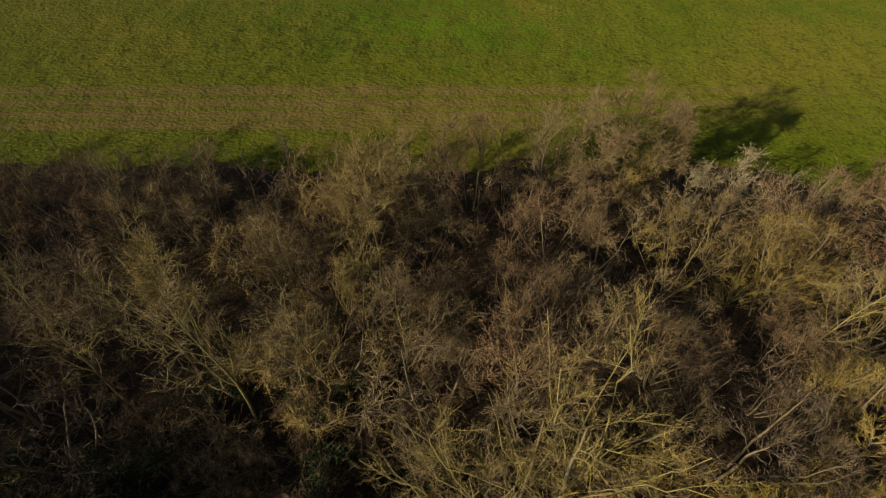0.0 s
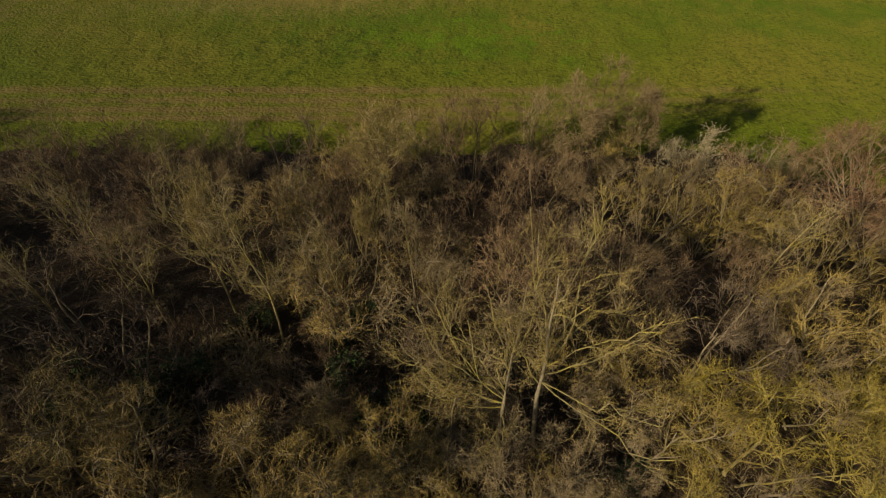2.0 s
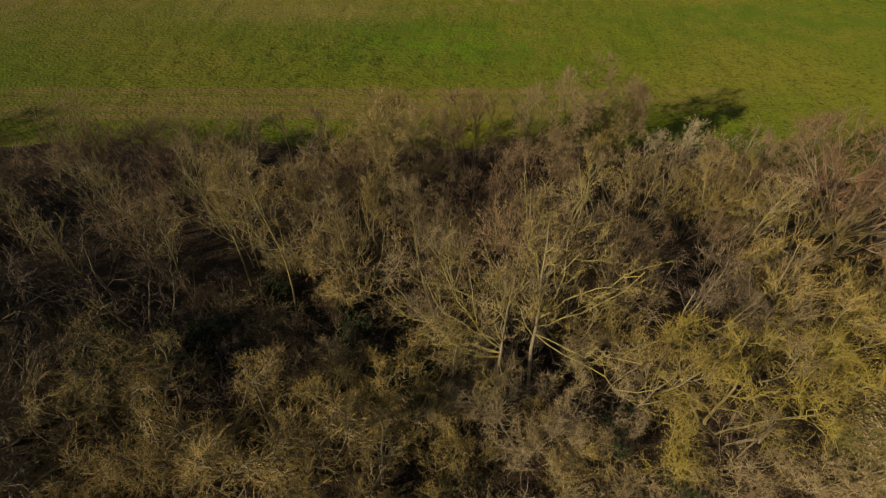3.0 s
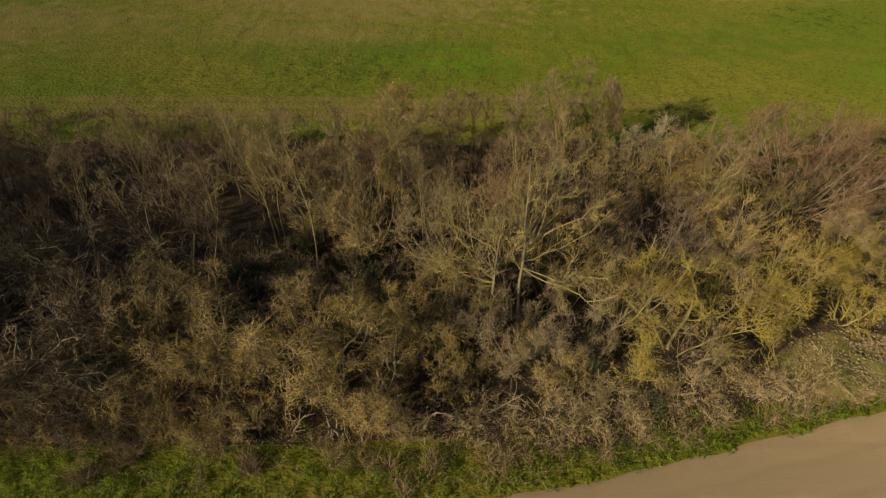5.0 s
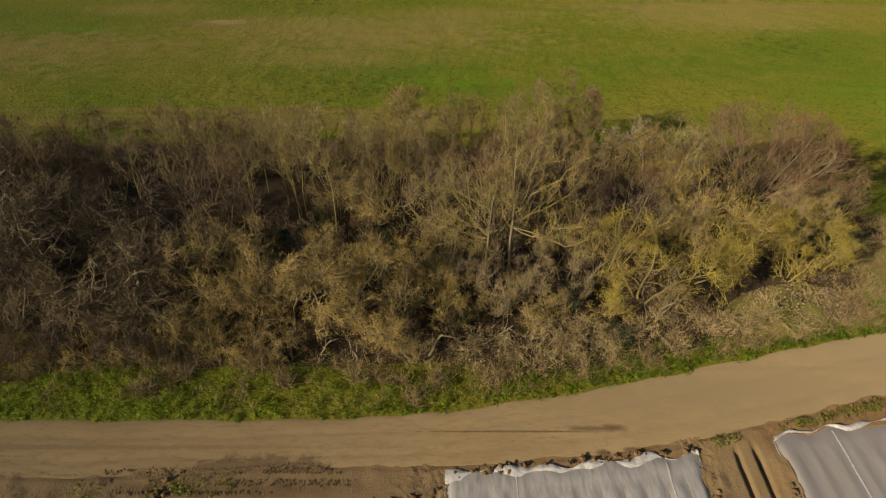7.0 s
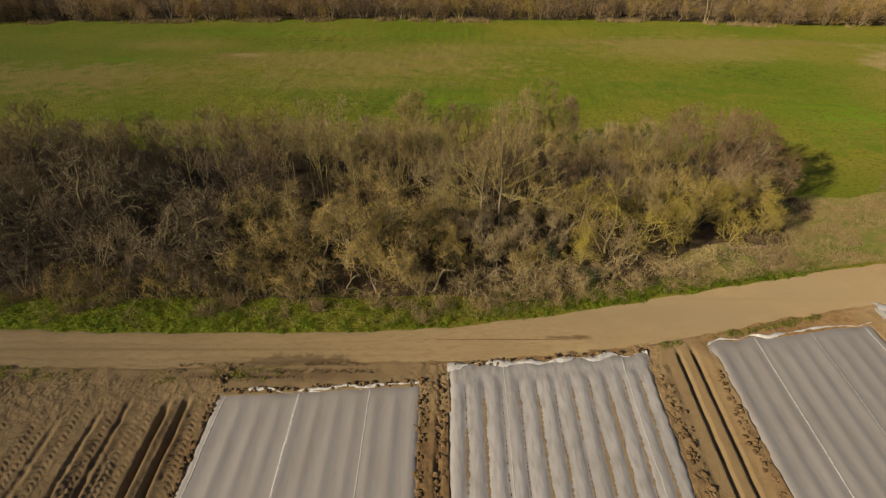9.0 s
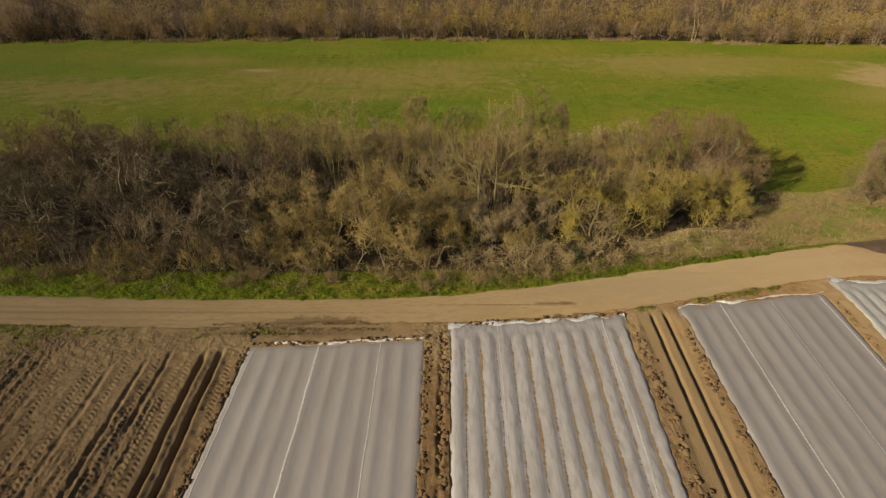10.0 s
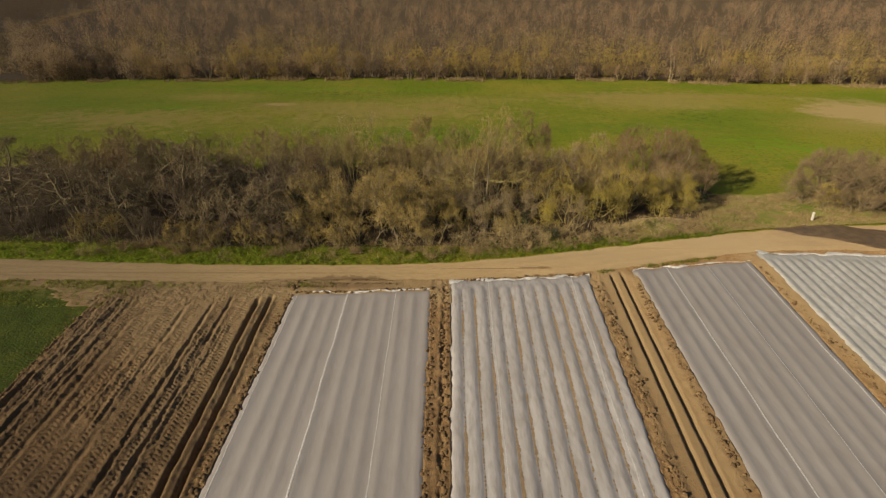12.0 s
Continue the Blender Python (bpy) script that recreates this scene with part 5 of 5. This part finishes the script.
D = unit(np.stack([0.75 + 0.2 * g.normal(0, 1, len(x)), 0.6 * side, 0 * x], 1))
V, F = slivers(np.stack([x + g.normal(0, 0.05, len(x)), y + g.normal(0, 0.05, len(x)), 0 * x + 0.083], 1), D, 0.10 + 0.12 * g.random(len(x)), 0.009 + 0.012 * g.random(len(x)), g, True)
tagged(new("tread_crumbs", mesh_of("tread_crumbs", V, F, M_TRACK)), "crumbs of earth pressed up by tyre treads", "soil crumbs", kind="stuff")
n = 2600
x = rng.uniform(-160, 150, n)
x = x[vnoise(x * 0.12, x * 0 + 8) + 0.5 * vnoise(x * 0.6, x * 0 + 4) > 0.85]
n = len(x)
y = wood_edge(x) - 1.0 + rng.normal(0, 0.8, n)
tagged(new("reeds", blades("reeds", np.stack([x, y, land(x, y)], 1), 9, 1.1, 0.06, 0.4, M_STRAW, 25, 1.2)), "pale dry reeds along the edge of the far wood", "reeds", kind="stuff")

# tread marks pressed into the damp patch at the track's edge
g = np.random.default_rng(33)
yy, xx = np.meshgrid(np.array([-12.75, -12.45, -12.05, -11.75, -13.1]), np.arange(-19.5, -5.5, 0.2), indexing="ij")
xx, yy = xx.ravel() + g.normal(0, 0.05, xx.size), yy.ravel() + g.normal(0, 0.05, xx.size)
keep = vnoise(xx * 0.5, yy * 1.2) + 0.35 * vnoise(xx * 2.5, yy * 3) > 0.5 + 0.12 * smooth(-12.3, -11.6, yy) + 0.25 * smooth(2.5, 6, np.abs(xx + 11.5))
xx, yy = xx[keep], yy[keep]
D = unit(np.stack([0.5 + 0.15 * g.normal(0, 1, len(xx)), np.where(np.mod(np.round(yy * 3), 2) < 1, 0.8, -0.8), 0 * xx], 1))
V, F = slivers(np.stack([xx, yy, np.where(yy > track_lo(xx), 0.085, 0.20)], 1), D, 0.2 + 0.12 * g.random(len(xx)), 0.022 + 0.02 * g.random(len(xx)), g, True)
tagged(new("tread_ridges", mesh_of("tread_ridges", V, F, M_CRUMB)), "ridges of damp soil left by tractor tyres", "tyre marks", kind="stuff")

# ---- the far wood ----
def far_wood(name, label, xs, ys, hs, nt, twig, seed, wide=0.30, low=0.25):
    """Many bare trees far off: a few thin stems and a rounded cloud of twigs each."""
    g = np.random.default_rng(seed)
    N = len(xs)
    B = np.stack([xs, ys, land(xs, ys)], 1)
    k = np.repeat(np.arange(N), 3)
    D = unit(np.stack([g.normal(0, 0.16, len(k)), g.normal(0, 0.16, len(k)), np.ones(len(k))], 1))
    V1, F1 = slivers(B[k], D, hs[k] * (0.5 + 0.3 * g.random(len(k))), 0.03 + 0.03 * g.random(len(k)), g, True)
    j = np.repeat(np.arange(N), nt)
    U = unit(g.normal(0, 1, (len(j), 3)))
    rad = g.random(len(j))[:, None] ** 0.36
    half = (1 - low) / 2
    sq = (0.75 + 0.5 * g.random(N))[j][:, None]
    P = B[j] + np.array([0, 0, 1.0]) * (hs[j] * (low + half))[:, None] + U * rad * hs[j][:, None] * np.array([wide, wide, half]) * sq
    E = unit(0.7 * U + np.array([0, 0, 0.45]) + 0.5 * g.normal(0, 1, (len(j), 3)))
    V2, F2 = slivers(P, E, 0.75 * (0.5 + g.random(len(j))), np.full(len(j), 0.045), g, False)
    me = mesh_of(name, np.concatenate([V1, V2]), np.concatenate([F1, F2 + len(V1)]), TWIG[twig])
    return tagged(new(name, me), label, "wood", kind="stuff")

g2 = np.random.default_rng(40)
EDGE = [plant(nm, 401 + i, lab, cat, bk, tg, h=hh, stems=st, lean=ln, clear=0.2, limbs=3, limb_angle=0.55, limb_len=0.34, branches=3, branch_len=1.4, twigs=6, twig_len=0.8, fine=2, fine_len=0.6, r=0.09, tw=0.03, fw=0.03, fuzz=0.45, group="trees along the far wood", dome=dm, crown_bark="brown")
        for i, (nm, lab, cat, bk, tg, hh, st, ln, dm) in enumerate([
            ("far_willow", "leafless olive willow at the far wood's edge", "tree", "yellow", "far_olive", 9.0, 6, 0.4, 0.34), ("far_willow", "leafless yellowish willow at the far wood's edge", "tree", "yellow", "far_olive", 8.0, 6, 0.5, 0.42),
            ("far_thorn", "dark leafless thorn bush at the far wood's edge", "bush", "grey", "far_dark", 5.0, 6, 0.7, 0.6), ("far_thorn", "brown leafless bush at the far wood's edge", "bush", "grey", "far_brown", 5.5, 6, 0.65, 0.6),
            ("far_birch", "slender pale-stemmed tree at the far wood's edge", "tree", "birch", "far_brown", 11.0, 2, 0.2, 0.3), ("far_sallow", "grey-brown leafless sallow at the far wood's edge", "bush", "grey", "far_grey", 6.5, 6, 0.6, 0.5)])]
for i in range(84):
    x = -127 + 3.2 * i + g2.uniform(-1.2, 1.2)
    low = i % 3 == 0
    k = int(g2.choice([2, 3, 5] if low else ([0, 1, 4, 0, 1] if x > -45 else [3, 5, 4, 2, 0])))
    y = float(wood_edge(x)) + (g2.uniform(0.5, 2) if low else g2.uniform(1.5, 7))
    put(EDGE[k], x, y, g2.random() * 6.28, g2.uniform(0.75, 1.25), None, k not in USED)
    USED.add(k)
for x, y, k in [(-128, 117, 1.5), (-123, 121, 1.6), (-119, 119, 1.5), (-112, 122, 1.9), (-104, 121, 1.6), (-97, 123, 1.5), (-86, 122, 1.4)]:
    put(EDGE[2 if -113 < x < -100 else 5], x, y, x, k)

def wood_bound(y):
    return np.interp(y, [115, 213, 491], [-128, -203, -286])
for i, (tw, share) in enumerate([("far_brown", 70), ("far_olive", 50), ("far_grey", 40), ("far_dark", 45)]):
    x = g2.uniform(-126, 165, share)
    y = wood_edge(x) + 0.5 + g2.random(share) * 7
    far_wood("wood_edge", "leafless bushes along the edge of the far wood", x, y, 4.2 + 5.5 * g2.random(share) ** 1.3, 340, tw, 50 + i, 0.48, 0.0)
for i, (tw, share) in enumerate([("far_brown", 600), ("far_red", 430), ("far_grey", 300), ("far_olive", 260), ("far_dark", 90)]):
    d = g2.random(share) ** 0.75
    y = 125 + 300 * d
    x = g2.uniform(-1, 1, share) * (165 + 235 * d)
    if tw in ("far_olive", "far_dark"):
        y = 125 + 70 * g2.random(share) ** 1.6
        x = g2.uniform(-130, 190, share)
    keep = x > wood_bound(y)
    x, y = x[keep], y[keep]
    far_wood("far_wood", "wide leafless brown wood beyond the meadow", x, y, 7.0 + 5 * g2.random(len(x)), 140, tw, 60 + i)
y = 114 + 110 * g2.random(170) ** 1.4
x = wood_bound(y) + 16 * g2.random(170)
for k, tw in enumerate(("far_grey", "far_dark")):
    far_wood("far_wood", "leafless brown flank of the far wood", x[k::2], y[k::2], 6.5 + 3.5 * g2.random(85), 190, tw, 66 + k)
y = 150 + 280 * g2.random(420)
x = wood_bound(y) - 12 - 130 * g2.random(420) ** 2.2
far_wood("dark_wood", "dark wood behind a pale strip of grass", x, y, 11 + 4 * g2.random(420), 130, "far_dark", 70)
y = 128 + 260 * g2.random(900)
x = wood_bound(y) - 7 + g2.normal(0, 3, 900)
tagged(new("pale_strip", blades("pale_strip", np.stack([x, y, land(x, y) + 0.2], 1), 8, 1.2, 0.09, 0.8, M_STRAW, 26, 0.6)), "pale dry grass strip between two woods", "dry grass", kind="stuff")
